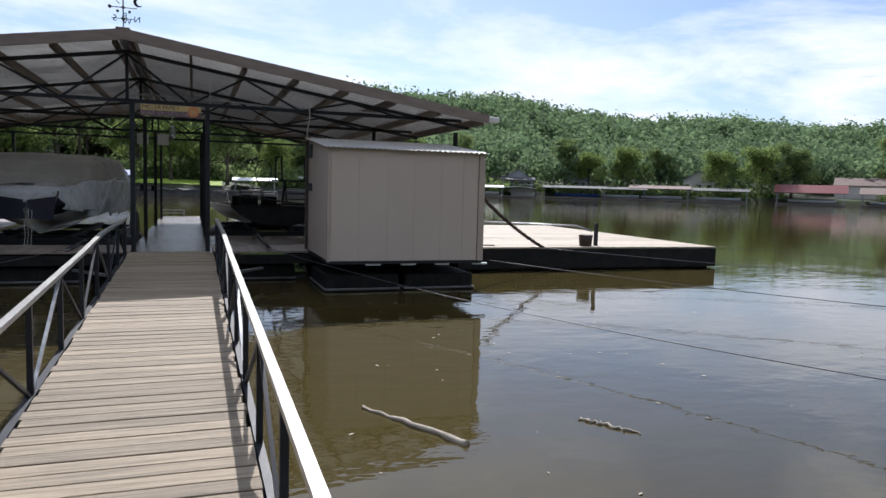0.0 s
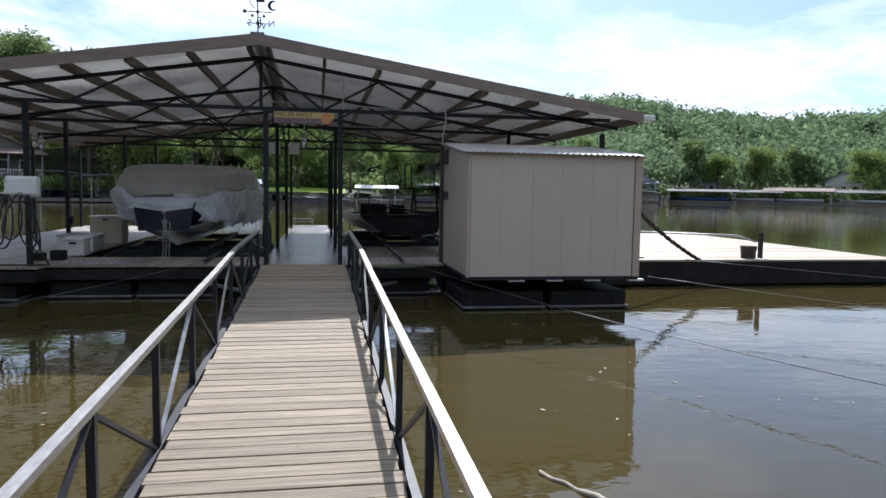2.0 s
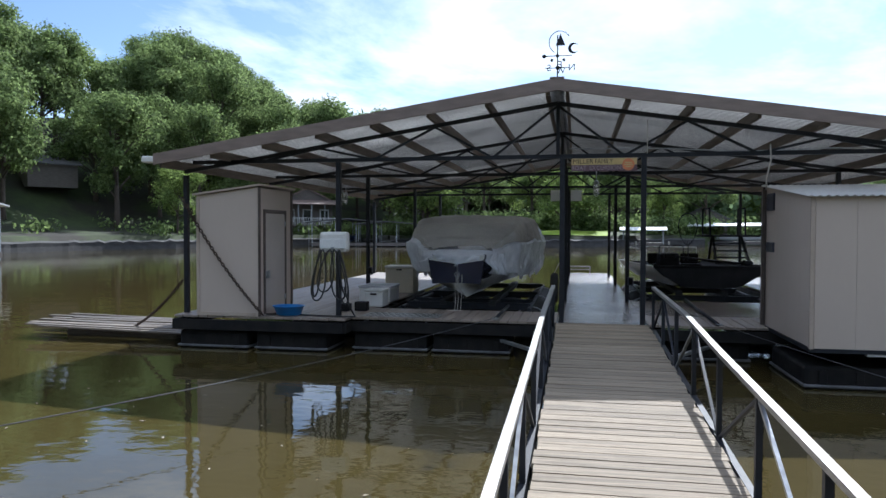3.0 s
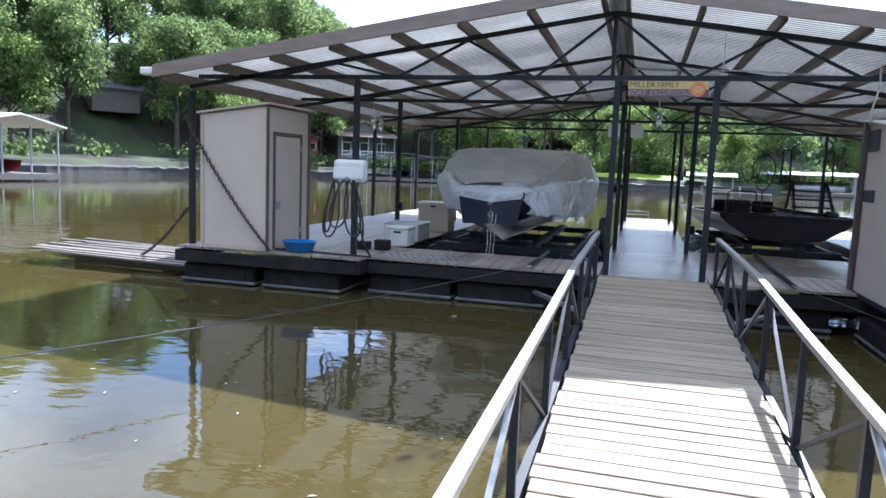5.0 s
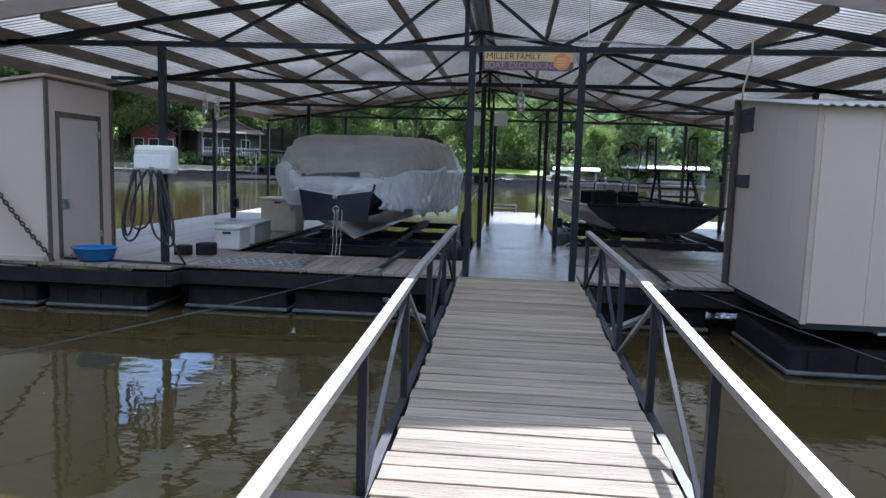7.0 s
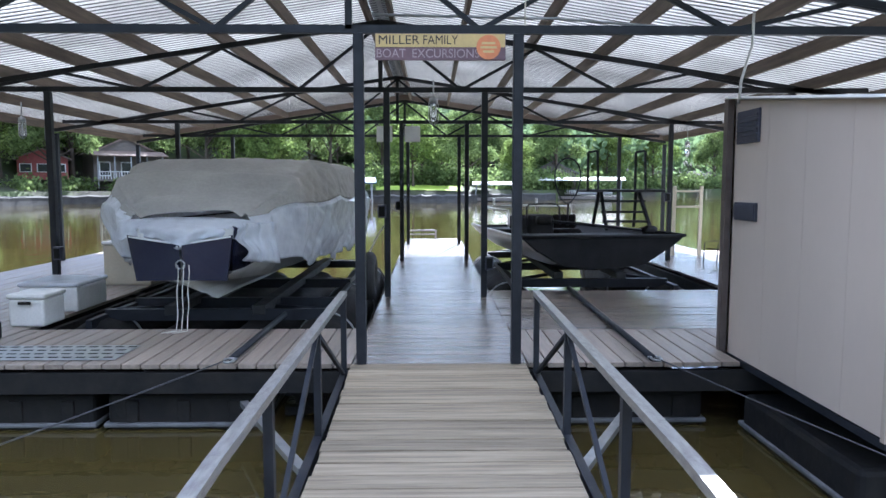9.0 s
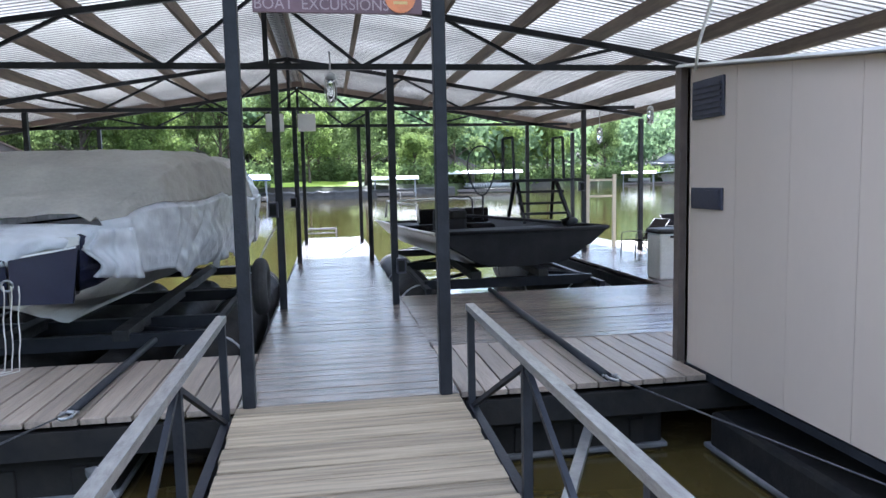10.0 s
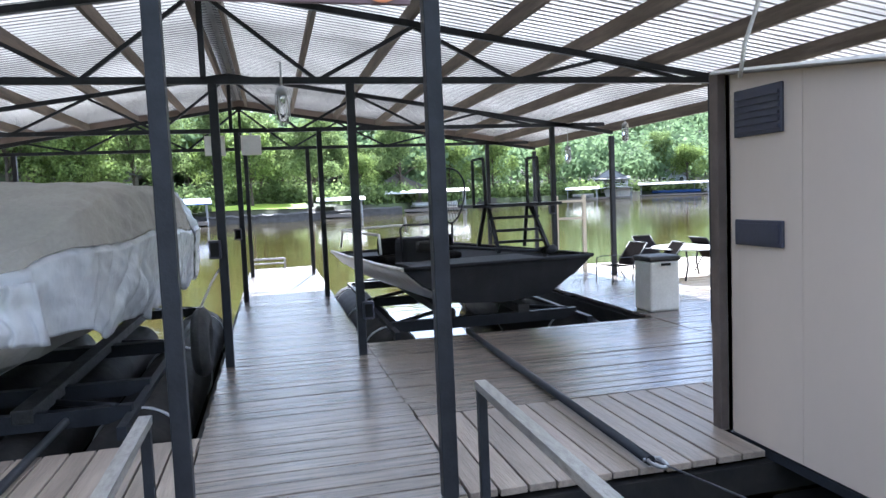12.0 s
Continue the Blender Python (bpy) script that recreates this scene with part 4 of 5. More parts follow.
part("side_panel", bm, ALU, jon, "aluminium side with its lit look put into the colour").modifiers.new("thick", "SOLIDIFY").thickness = 0.003
for s in (-1, 1):
    pts = [(s * (jon_section(i / 16)[0] + 0.01), OL * i / 16, jon_section(i / 16)[1] + 0.012) for i in range(17)]
    part("gunwale", tube(B(), pts, 0.022), ALU if s < 0 else ALU_SHADE, jon)
part("bow_cap", tube(B(), [(-1.18, 0, 0.80), (1.18, 0, 0.80)], 0.024), ALU_SHADE, jon)
part("bow_deck", box(B(), -0.86, 0.86, 0.03, 1.3, 0.72, 0.76, 0.01), ALU_SHADE, jon)
part("rear_deck", box(B(), -0.8, 0.8, 3.2, 3.95, 0.67, 0.71, 0.01), ALU_SHADE, jon)
part("console", box(B(), -0.55, -0.1, 1.9, 2.3, 0.45, 1.02, 0.06), ALU_SHADE, jon, "dark steering console")
for x, y in ((-0.35, 2.7), (0.45, 2.7)):
    seat = part("seat", box(B(), x - 0.22, x + 0.22, y, y + 0.36, 0.62, 0.72, 0.04), MESH_SEAT, jon)
    part("seat_back", box(B(), x - 0.22, x + 0.22, y + 0.31, y + 0.39, 0.725, 0.98, 0.035), MESH_SEAT, seat)
part("grab_rail", tube(B(), [(-0.6, 1.8, 0.86), (-0.6, 1.82, 1.15), (-0.55, 1.85, 1.2), (-0.1, 1.85, 1.2), (-0.05, 1.82, 1.15), (-0.05, 1.8, 0.86)], 0.015), STEEL, jon)
motor = part("trolling_motor", tube(B(), [(-0.62, 0.55, 0.99), (-0.2, 0.5, 0.95), (0.35, 0.45, 0.89), (0.78, 0.42, 0.85)], 0.02), STEEL, jon, "black trolling motor laid on the bow deck")
part("motor_head", box(B(), -0.82, -0.6, 0.47, 0.63, 0.94, 1.06, 0.03), BLACK, motor)
part("motor_pod", tube(B(), [(0.72, 0.34, 0.86), (0.75, 0.36, 0.86), (0.95, 0.5, 0.86), (1.02, 0.54, 0.86)], [0.03, 0.055, 0.055, 0.02], 12), BLACK, motor)
for a in range(3):
    t = radians(120 * a + 20)
    part("propeller_blade", bar(B(), (0.74, 0.35, 0.86), (0.74, 0.35 + 0.1 * math.cos(t), 0.86 + 0.1 * math.sin(t)), 0.05, 0.008), BLACK, motor)
part("side_rail", tube(B(), [(-0.95, 1.6, 0.85), (-0.95, 1.65, 1.1), (-0.93, 3.7, 1.1), (-0.92, 3.9, 0.83)], 0.018), WHITE_PAINT, jon, "white side rail")
part("side_rail", tube(B(), [(-0.92, 3.8, 1.1), (0.0, 3.95, 1.12), (0.88, 3.9, 1.1), (0.9, 3.9, 0.84)], 0.018), WHITE_PAINT, jon, "white side rail")
for x in (-0.6, 0.25):
    part("rod_holder", tube(B(), [(x, 4.1, 1.0), (x - 0.03, 4.05, 1.25)], 0.025), WHITE_PLASTIC, jon)
net = thing("landing_net", "dark hooped fishing landing net standing in the boat", "landing net", (2.0, 5.3, -0.1))
part("handle", tube(B(), [(0, 0, 0.85), (0.01, 0, 1.2)], 0.014), STEEL, net)
part("hoop", tube(B(), [(0.19 * math.sin(a) * (1 - 0.25 * math.cos(a + math.pi) * -1), 0.02, 1.53 - 0.34 * math.cos(a)) for a in (2 * math.pi * i / 28 for i in range(29))], 0.011), STEEL, net)
bm = B()
for i in range(-4, 5):
    x = i * 0.04
    h = math.sqrt(max(0, 1 - (x / 0.19) ** 2)) * 0.33
    tube(bm, [(x, 0.02, 1.53 - h), (x * 0.8, 0.12, 1.45 - h * 0.3), (x, 0.02, 1.53 + h * 0.5)], 0.0025, 4)
tagged(part("mesh", bm, MESH_SEAT, net), kind="stuff")

# ---- raised steel stand with ladder rungs ----
stand = thing("raised_stand", "dark steel platform stand with ladder rungs", "stand", (-0.28, 5.6, -0.16))
for x, lean in ((2.84, 0.0), (3.42, 0.03)):
    part("leg", bar(B(), (x + lean * 3, -0.45, 0.86), (x, -0.05, 1.45), 0.045), STEEL, stand)
    part("leg", bar(B(), (x + lean * 3, 0.45, 0.86), (x, 0.05, 1.45), 0.045), STEEL, stand)
part("platform", box(B(), 2.55, 3.75, -0.35, 0.35, 1.42, 1.46, 0.006), STEEL, stand)
for z in (0.98, 1.12, 1.28):
    k = (z - 0.86) / 0.59
    part("rung", bar(B(), (2.80, -0.45 + 0.4 * k, z), (3.5, -0.45 + 0.4 * k, z), 0.035), STEEL, stand)
for x in (2.58, 3.3):
    loop = [(x, -0.3, 1.46), (x, -0.3, 2.02), (x + 0.14, -0.3, 2.04), (x + 0.16, -0.3, 1.46)]
    for p, q in zip(loop, loop[1:]):
        part("guard_loop", bar(B(), p, q, 0.032), STEEL, stand)

# ---- service post: shore power box and hoses ----
power = thing("power_pedestal", "white rounded utility box on a dock post", "utility box", (-4.14, -0.10, 0))
part("housing", box(B(), -0.23, 0.23, -0.12, 0.07, 1.04, 1.36, 0.05), WHITE_PLASTIC, power)
part("cover_lip", box(B(), -0.215, 0.215, -0.132, -0.121, 1.10, 1.25, 0.004), WHITE_PAINT, power)
part("latch", box(B(), -0.03, 0.03, -0.14, -0.133, 1.08, 1.12, 0.002), GALV, power)
for i, (cx, w, low) in enumerate(((-0.24, 0.05, 0.34), (-0.20, 0.13, 0.28), (-0.08, 0.16, 0.42), (0.10, 0.15, 0.30), (0.18, 0.10, 0.24), (0.20, 0.06, 0.36))):
    hi = 1.08
    mid, half = (hi + low) / 2, (hi - low) / 2
    pts = [(cx + w * math.sin(a) * (0.75 - 0.35 * math.cos(a)) + 0.05 * math.cos(a) * (1 if cx < 0 else -1), -0.155 - 0.014 * i + 0.02 * math.sin(a + i), mid + half * math.cos(a)) for a in (2 * math.pi * k / 30 for k in range(31))]
    part("hose_loop", tube(B(), pts, 0.013, 8), HOSE, power, "black hose coil")
pts = [(0.2, -0.17, 0.5), (0.3, -0.2, 0.2), (0.36, -0.1, 0.03), (0.15, 0.0, 0.016), (-0.3, 0.02, 0.016), (-0.9, 0.12, 0.016), (-1.2, 0.05, 0.016)]
part("hose_tail", tube(B(), pts, 0.014, 8), HOSE, power)


def rounded_bin(name, x0, x1, y0, y1, h, mat, lidm, label, category, lid_h=0.05, handle=True):
    ob = thing(name, label, category, ((x0 + x1) / 2, (y0 + y1) / 2, 0))
    w, d = (x1 - x0) / 2, (y1 - y0) / 2
    part("body", box(B(), -w, w, -d, d, 0, h - lid_h, 0.025), mat, ob)
    part("lid", box(B(), -w - 0.015, w + 0.015, -d - 0.015, d + 0.015, h - lid_h + 0.001, h, 0.02), lidm, ob)
    if handle:
        part("handle", box(B(), -0.06, 0.06, -d - 0.03, -d - 0.016, h - lid_h - 0.05, h - lid_h - 0.02, 0.004), BLACK, ob)
    return ob


rounded_bin("cooler", -4.14, -3.80, 1.45, 1.85, 0.32, WHITE_PLASTIC, WHITE_PLASTIC, "small white cooler box at the slip edge", "cooler")
rounded_bin("storage_tote", -4.50, -3.88, 2.25, 2.95, 0.32, WHITE_PLASTIC, PLASTIC_SHEET, "long translucent storage tote beside the slip", "tote")
rounded_bin("dock_box", -4.55, -3.9, 4.3, 4.8, 0.60, BEIGE_PLASTIC, WHITE_PLASTIC, "beige plastic dock box with a pale lid", "dock box")
rounded_bin("deck_bin", 3.98, 4.36, 4.0, 4.36, 0.64, WHITE_PLASTIC, RUBBER, "tall white plastic bin with a grey lid on the deck", "bin", 0.06)
for x, y, s in ((-4.35, 0.5, 1.0), (-4.62, 0.42, 0.8)):
    whole("battery_box", box(B(), -0.11 * s, 0.11 * s, -0.09, 0.09, 0.005, 0.16 * s, 0.015), BLACK, "small black battery box on the deck", "battery box", (x + 0.35, y + 0.35, 0))
grate = thing("deck_plate", "pale perforated metal plate on the slip deck", "deck plate", (-3.15, 0.36, 0.006))
part("plate", box(B(), -0.62, 0.62, -0.24, 0.24, 0, 0.008, 0.003), GALV, grate)
bm = B()
for i in range(11):
    for j in range(4):
        x, y = -0.54 + 0.108 * i + (0.04 if j % 2 else 0), -0.18 + 0.12 * j
        box(bm, x - 0.035, x + 0.035, y - 0.014, y + 0.014, 0.0085, 0.0105)
tagged(part("slots", bm, BLACK, grate), kind="stuff")
tub = thing("wash_tub", "round blue plastic tub on the deck boards", "tub", (-4.95, -0.05, 0.0))
bm = B()
prof = [(0.0, 0.012), (0.17, 0.012), (0.20, 0.03), (0.245, 0.15), (0.265, 0.155), (0.265, 0.165), (0.235, 0.165), (0.19, 0.03), (0.0, 0.025)]
grid(bm, [[(r * math.cos(a), r * 0.85 * math.sin(a), z) for r, z in prof] for a in (2 * math.pi * k / 32 for k in range(33))])
part("basin", bm, BLUE_PLASTIC, tub)

# ---- mooring chains, cables, brace poles ----


def chain(p, q, drop, label, n=40, gauge=0.011):
    """A hanging chain of linked ovals."""
    ob = thing("chain", label, "chain", (0, 0, 0), "mooring chains")
    pts = sag(p, q, drop, n)
    for i in range(n):
        c = (pts[i] + pts[i + 1]) / 2
        d = (pts[i + 1] - pts[i])
        length = d.length
        d.normalize()
        s = d.orthogonal().normalized()
        if i % 2:
            s = d.cross(s)
        loop = [c + d * math.cos(a) * length * 0.66 + s * math.sin(a) * length * 0.36 for a in (2 * math.pi * k / 8 for k in range(9))]
        part("link", tube(B(), loop, gauge, 5, cap=False), RUST, ob)
    return ob


chain((-6.66, -0.34, 1.90), (-5.25, -0.37, 0.04), 0.12, "dark rusty chain hanging across the closet front", 44)
chain((-6.82, -0.06, 0.55), (-8.3, 0.5, -0.42), 0.12, "rusty chain running down to the drift raft", 34)
chain((5.31, 0.45, 1.62), (7.62, 0.98, -0.04), 0.14, "dark chain from the roof post to the open deck", 36, 0.02)
for p, q, drop in (((1.64, -0.04, 0.05), (7.9, -14.6, 0.2), 0.35), ((-1.60, -0.04, 0.05), (-9.5, -14.0, 0.3), 0.35), ((7.3, 0.95, -0.02), (26, -13, -0.1), 0.25),
                   ((12.4, 1.2, -0.05), (36, -14, 0.0), 0.3), ((5.2, -1.66, -0.02), (18, -15, 0.1), 0.3)):
    whole("mooring_cable", tube(B(), sag(p, q, drop, 24), 0.0055, 6), CABLE, "thin steel mooring cable stretched to the shore", "cable", group="mooring cables")
for p, q in (((1.72, 3.70, 0.035), (1.64, 0.0, 0.035)), ((-1.60, 0.03, 0.035), (-1.58, 1.9, 0.035))):
    whole("brace_pole", tube(B(), [p, q], 0.027, 10), STEEL, "dark steel standoff pole lying on the deck", "pole", group="standoff poles")
for x, y in ((1.655, -0.02), (-1.60, -0.02)):
    cleat = thing("cable_shackle", "galvanised shackle at the end of a pole", "shackle", (x, y, 0.04))
    part("bow", tube(B(), [(0.035 * math.cos(a), 0.07 * math.sin(a) - 0.02, 0.0) for a in (radians(20 * i) for i in range(19))], 0.01), GALV, cleat)
    part("pin", tube(B(), [(-0.05, 0.03, 0), (0.05, 0.03, 0)], 0.009), GALV, cleat)
for s in (-1, 1):
    whole("gangway_strut", bar(B(), (s * 1.5, -0.02, -0.3), (s * 0.78, -1.5, -0.22), 0.06, 0.04), GALV, "pale angled strut steadying the gangway", "strut", group="gangway struts")

# ---- lanterns, floodlights, fender ----


def lantern(x, y, z, label):
    ob = thing("jar_lantern", label, "lamp", (x, y, z), "jar lanterns")
    part("cap", tube(B(), [(0, 0, 0.10), (0, 0, 0.15), (0, 0, 0.17)], [0.05, 0.045, 0.02], 14), GALV, ob)
    part("jar", tube(B(), [(0, 0, -0.10), (0, 0, -0.08), (0, 0, 0.06), (0, 0, 0.10)], [0.02, 0.042, 0.042, 0.036], 16), GLASS, ob)
    for k in range(6):
        a = 2 * math.pi * k / 6
        part("cage_wire", tube(B(), [(0.05 * math.cos(a), 0.05 * math.sin(a), 0.10), (0.052 * math.cos(a), 0.052 * math.sin(a), -0.08), (0.01 * math.cos(a), 0.01 * math.sin(a), -0.125)], 0.004, 5), GALV, ob)
    part("conduit", tube(B(), [(0, 0, 0.16), (0, 0, CHORD_Z - z - 0.02 if CHORD_Z - z > 0.2 else 0.22)], 0.008, 8), GALV, ob)
    return ob


lantern(-0.04, 2.3, 2.13, "clear jar lantern with a wire cage hanging from conduit")
lantern(-5.6, 4.4, 2.12, "clear jar lantern hanging under the eave")
lantern(-5.9, 5.6, 2.14, "clear jar lantern hanging under the eave")
lantern(4.9, 6.2, 2.22, "caged jar lantern hanging by the open deck")
lantern(4.75, 7.9, 2.02, "small caged bulb on the post")
for x, y in ((-0.9, 7.4), (-0.40, 7.4)):
    ob = thing("floodlight", "square white floodlight on the roof post", "floodlight", (x, y, 2.28), "floodlights")
    part("case", box(B(), -0.14, 0.14, -0.03, 0.03, -0.14, 0.14, 0.012), WHITE_PLASTIC, ob)
    part("lens", box(B(), -0.12, 0.12, -0.036, -0.031, -0.12, 0.12), WHITE_PAINT, ob)
    part("arm", bar(B(), (0, 0.03, 0), (0.0, 0.1, 0.2), 0.03), GALV, ob)
for x, s in ((LEFT_X - 0.12, -1), (RIGHT_X + 0.12, 1)):
    ob = thing("eave_light", "white flood lamp on the roof corner", "lamp", (x, ROOF_Y0 + 0.1, EAVE_Z - 0.08), "eave lights")
    part("head", box(B(), -0.11, 0.11, -0.09, 0.09, -0.05, 0.05, 0.02), WHITE_PLASTIC, ob)
    part("bracket", bar(B(), (-s * 0.11, 0, 0), (-s * 0.02, 0, -0.03), 0.03), GALV, ob)
tyre = thing("tyre_fender", "black tyre hung on the walkway post as a fender", "tyre", (-0.80, 3.05, 0.28))
bm = B()
grid(bm, [[((0.20 + 0.085 * math.cos(b)) * 0 + 0.075 * math.sin(b), (0.21 + 0.085 * math.cos(b)) * math.cos(a), (0.21 + 0.085 * math.cos(b)) * math.sin(a)) for b in (2 * math.pi * k / 14 for k in range(15))] for a in (2 * math.pi * k / 36 for k in range(37))])
part("tread", bm, RUBBER, tyre)
part("rope_loop", tube(B(), [(0.0, 0, 0.29), (0.1, 0.1, 0.5), (0.18, 0.25, 0.62)], 0.01), ROPE, tyre)
for x, y, z in ((-0.66, 3.2, 1.05), (-0.66, 7.45, 1.0), (0.64, 3.2, 0.42), (4.24, 7.45, 1.15), (-4.55, 3.2, 0.55)):
    ob = thing("outlet_box", "small grey outlet box on a roof post", "outlet box", (x, y, z), "outlet boxes")
    part("box", box(B(), -0.05, 0.05, -0.06, 0.02, -0.08, 0.08, 0.008), VENT, ob)
    part("flap", box(B(), -0.035, 0.035, -0.07, -0.061, -0.06, 0.06, 0.004), BLACK, ob)
conduit = thing("roof_conduit", "thin pale electrical conduit along the roof timbers", "conduit")
part("run", tube(B(), [(-0.5, 0.05, 2.62), (0.9, 0.08, 2.60), (2.0, 0.2, 2.55), (3.2, 0.4, 2.60), (4.6, 0.5, 2.58)], 0.011), GALV, conduit)
part("run", tube(B(), [(0.6, 3.5, 2.56), (1.8, 3.52, 2.57), (2.6, 3.55, 2.55), (4.4, 3.6, 2.52)], 0.011), GALV, conduit)
part("drop", tube(B(), [(2.30, -0.05, 2.62), (2.32, 0.0, 2.4), (2.29, 0.1, 2.15), (2.30, 0.15, 1.99)], 0.011), ROPE, conduit, "white cable dropping to the shed vent")
part("drop", tube(B(), [(0.62, -0.06, 3.0), (0.62, -0.06, 2.52)], 0.006), ROPE, conduit)

# ---- open deck furniture ----


def patio_chair(x, y, turn):
    ob = thing("patio_chair", "low dark sling patio chair on the open deck", "chair", (x, y, 0), "patio chairs")
    ob.rotation_euler = (0, 0, radians(turn))
    ob.scale = (0.8, 0.8, 0.6)
    part("seat", slab(B(), [(-0.25, -0.22, 0.42), (0.25, -0.22, 0.42), (0.25, 0.24, 0.38), (-0.25, 0.24, 0.38)], (0, 0, 1), 0.015), MESH_SEAT, ob)
    part("backrest", slab(B(), [(-0.25, 0.25, 0.40), (0.25, 0.25, 0.40), (0.25, 0.55, 0.95), (-0.25, 0.55, 0.95)], (0, -0.8, 0.45), 0.015), MESH_SEAT, ob)
    for s in (-1, 1):
        part("side_frame", tube(B(), [(s * 0.27, -0.26, 0.0), (s * 0.27, -0.24, 0.6), (s * 0.27, -0.1, 0.64), (s * 0.27, 0.36, 0.62)], 0.013), STEEL, ob)
        part("rear_leg", tube(B(), [(s * 0.27, 0.42, 0.0), (s * 0.27, 0.22, 0.4), (s * 0.27, 0.56, 0.97)], 0.013), STEEL, ob)
    part("crossbar", tube(B(), [(-0.27, 0.56, 0.97), (0.27, 0.56, 0.97)], 0.013), STEEL, ob)
    return ob


for x, y, turn in ((4.98, 6.75, -82), (5.42, 6.45, -98), (6.55, 5.75, 170), (7.05, 7.05, 95), (6.35, 7.75, 15)):
    patio_chair(x, y, turn)
tablet = thing("patio_table", "pale round patio table on dark legs", "table", (6.3, 6.7, -0.03))
tablet.scale = (1, 1, 0.68)
bm = B()
bmesh.ops.create_cone(bm, segments=32, radius1=0.62, radius2=0.62, depth=0.03, cap_ends=True, matrix=Matrix.Translation((0, 0, 0.72)))
part("tabletop", bm, WHITE_PLASTIC, tablet)
for k in range(4):
    a = radians(45 + 90 * k)
    part("leg", tube(B(), [(0.5 * math.cos(a), 0.5 * math.sin(a), 0), (0.3 * math.cos(a), 0.3 * math.sin(a), 0.35), (0.45 * math.cos(a), 0.45 * math.sin(a), 0.7)], 0.015), STEEL, tablet)
ladder = thing("swim_ladder", "pale beige wooden ladder frame at the deck edge", "ladder", (4.85, 8.2, 0.0))
for x in (-0.22, 0.30):
    part("stile", bar(B(), (x, 0, 0), (x + 0.03, 0.05, 1.35), 0.06, 0.05), BEIGE_PLASTIC, ladder)
for z in (0.95, 1.25):
    part("rung", bar(B(), (-0.2, 0.03, z), (0.32, 0.03, z), 0.04), BEIGE_PLASTIC, ladder)
rail = thing("end_rail", "low grey ladder rail at the walkway end", "rail", (-0.3, 12.55, 0))
for x in (-0.35, 0.35):
    part("post", bar(B(), (x, 0, 0), (x, 0, 0.22), 0.04), GALV, rail)
part("bar", bar(B(), (-0.35, 0, 0.22), (0.35, 0, 0.22), 0.04), GALV, rail)
part("bar", bar(B(), (-0.35, 0, 0.12), (0.35, 0, 0.12), 0.03), GALV, rail)
bollard = thing("mooring_post", "dark steel mooring post with a long pale boom", "mooring post", (9.15, 1.3, -0.03))
part("post", bar(B(), (0, 0, 0), (0, 0, 0.52), 0.07), STEEL, bollard)
part("boom", tube(B(), [(-0.1, 0, 0.33), (-0.35, 0.3, 0.44), (-2.6, 1.6, 0.46)], 0.02), GALV, bollard)
bucket = thing("bucket", "dark rusty bucket on the open deck", "bucket", (8.85, 1.25, -0.03))
part("pail", tube(B(), [(0, 0, 0.0), (0, 0, 0.02), (0, 0, 0.24)], [0.13, 0.14, 0.16], 20), RUST, bucket)
part("rim", tube(B(), [(0.16 * math.cos(a), 0.16 * math.sin(a), 0.24) for a in (2 * math.pi * k / 24 for k in range(25))], 0.01, 6), RUST, bucket)
hose = thing("deck_rope", "dark rope trailing over the open deck", "rope", (0, 0, 0))
part("strand", tube(B(), [(5.5, 0.7, 0.9), (5.55, 0.6, 0.4), (5.6, 0.98, 0.02), (6.1, 1.2, 0.0), (6.5, 1.1, 0.0)], 0.014), HOSE, hose)

# ---- drift raft, driftwood and flecks on the water ----
raft = thing("drift_raft", "old grey plank raft with drift piled on it", "raft", (-8.6, 0.7, -0.45))
part("float", box(B(), -0.9, 1.3, -0.2, 0.4, -0.25, 0.06, 0.05), WET_WOOD, raft, "weathered foam float")
for k in range(13):
    y = -0.6 + 0.12 * k
    x0 = -1.6 + random.uniform(-0.3, 0.6)
    part("plank", bar(B(), (x0, y + random.uniform(-0.1, 0.1), 0.10 + random.uniform(0, 0.06)), (1.75, y + random.uniform(-0.1, 0.1), 0.09 + 0.012 * (k % 4)), 0.12, 0.03), WET_WOOD, raft)


def limb(x0, y0, x1, y1, r, label, seed):
    rnd = random.Random(seed)
    n = 12
    pts, rs = [], []
    for i in range(n + 1):
        t = i / n
        pts.append((x0 + (x1 - x0) * t + rnd.uniform(-0.02, 0.02), y0 + (y1 - y0) * t + rnd.uniform(-0.02, 0.02), WATER_Z + 0.005 + rnd.uniform(-0.008, 0.012)))
        rs.append(r * (1 - 0.6 * t) * rnd.uniform(0.8, 1.2))
    whole("driftwood", tube(B(), pts, rs, 8), DRIFT, label, "driftwood", group="floating driftwood")


limb(2.115, -8.449, 1.602, -7.489, 0.03, "pale crooked driftwood branch floating in the lake", 3)
limb(3.233, -8.309, 3.429, -8.589, 0.014, "small dark twig floating in the lake", 5)
limb(3.15, -8.179, 3.242, -8.309, 0.012, "small dark twig floating in the lake", 6)
rnd = np.random.default_rng(5)
n = 240
cx = np.concatenate([rnd.uniform(0.9, 9, n // 2), rnd.uniform(-9, -0.9, n // 2)])
cy = rnd.uniform(-12, -2.2, n)
ang = rnd.uniform(0, 6.28, n)
sz = rnd.uniform(0.008, 0.035, n)
ca, sa = np.cos(ang) * sz, np.sin(ang) * sz
zz = np.full(n, WATER_Z + 0.004)
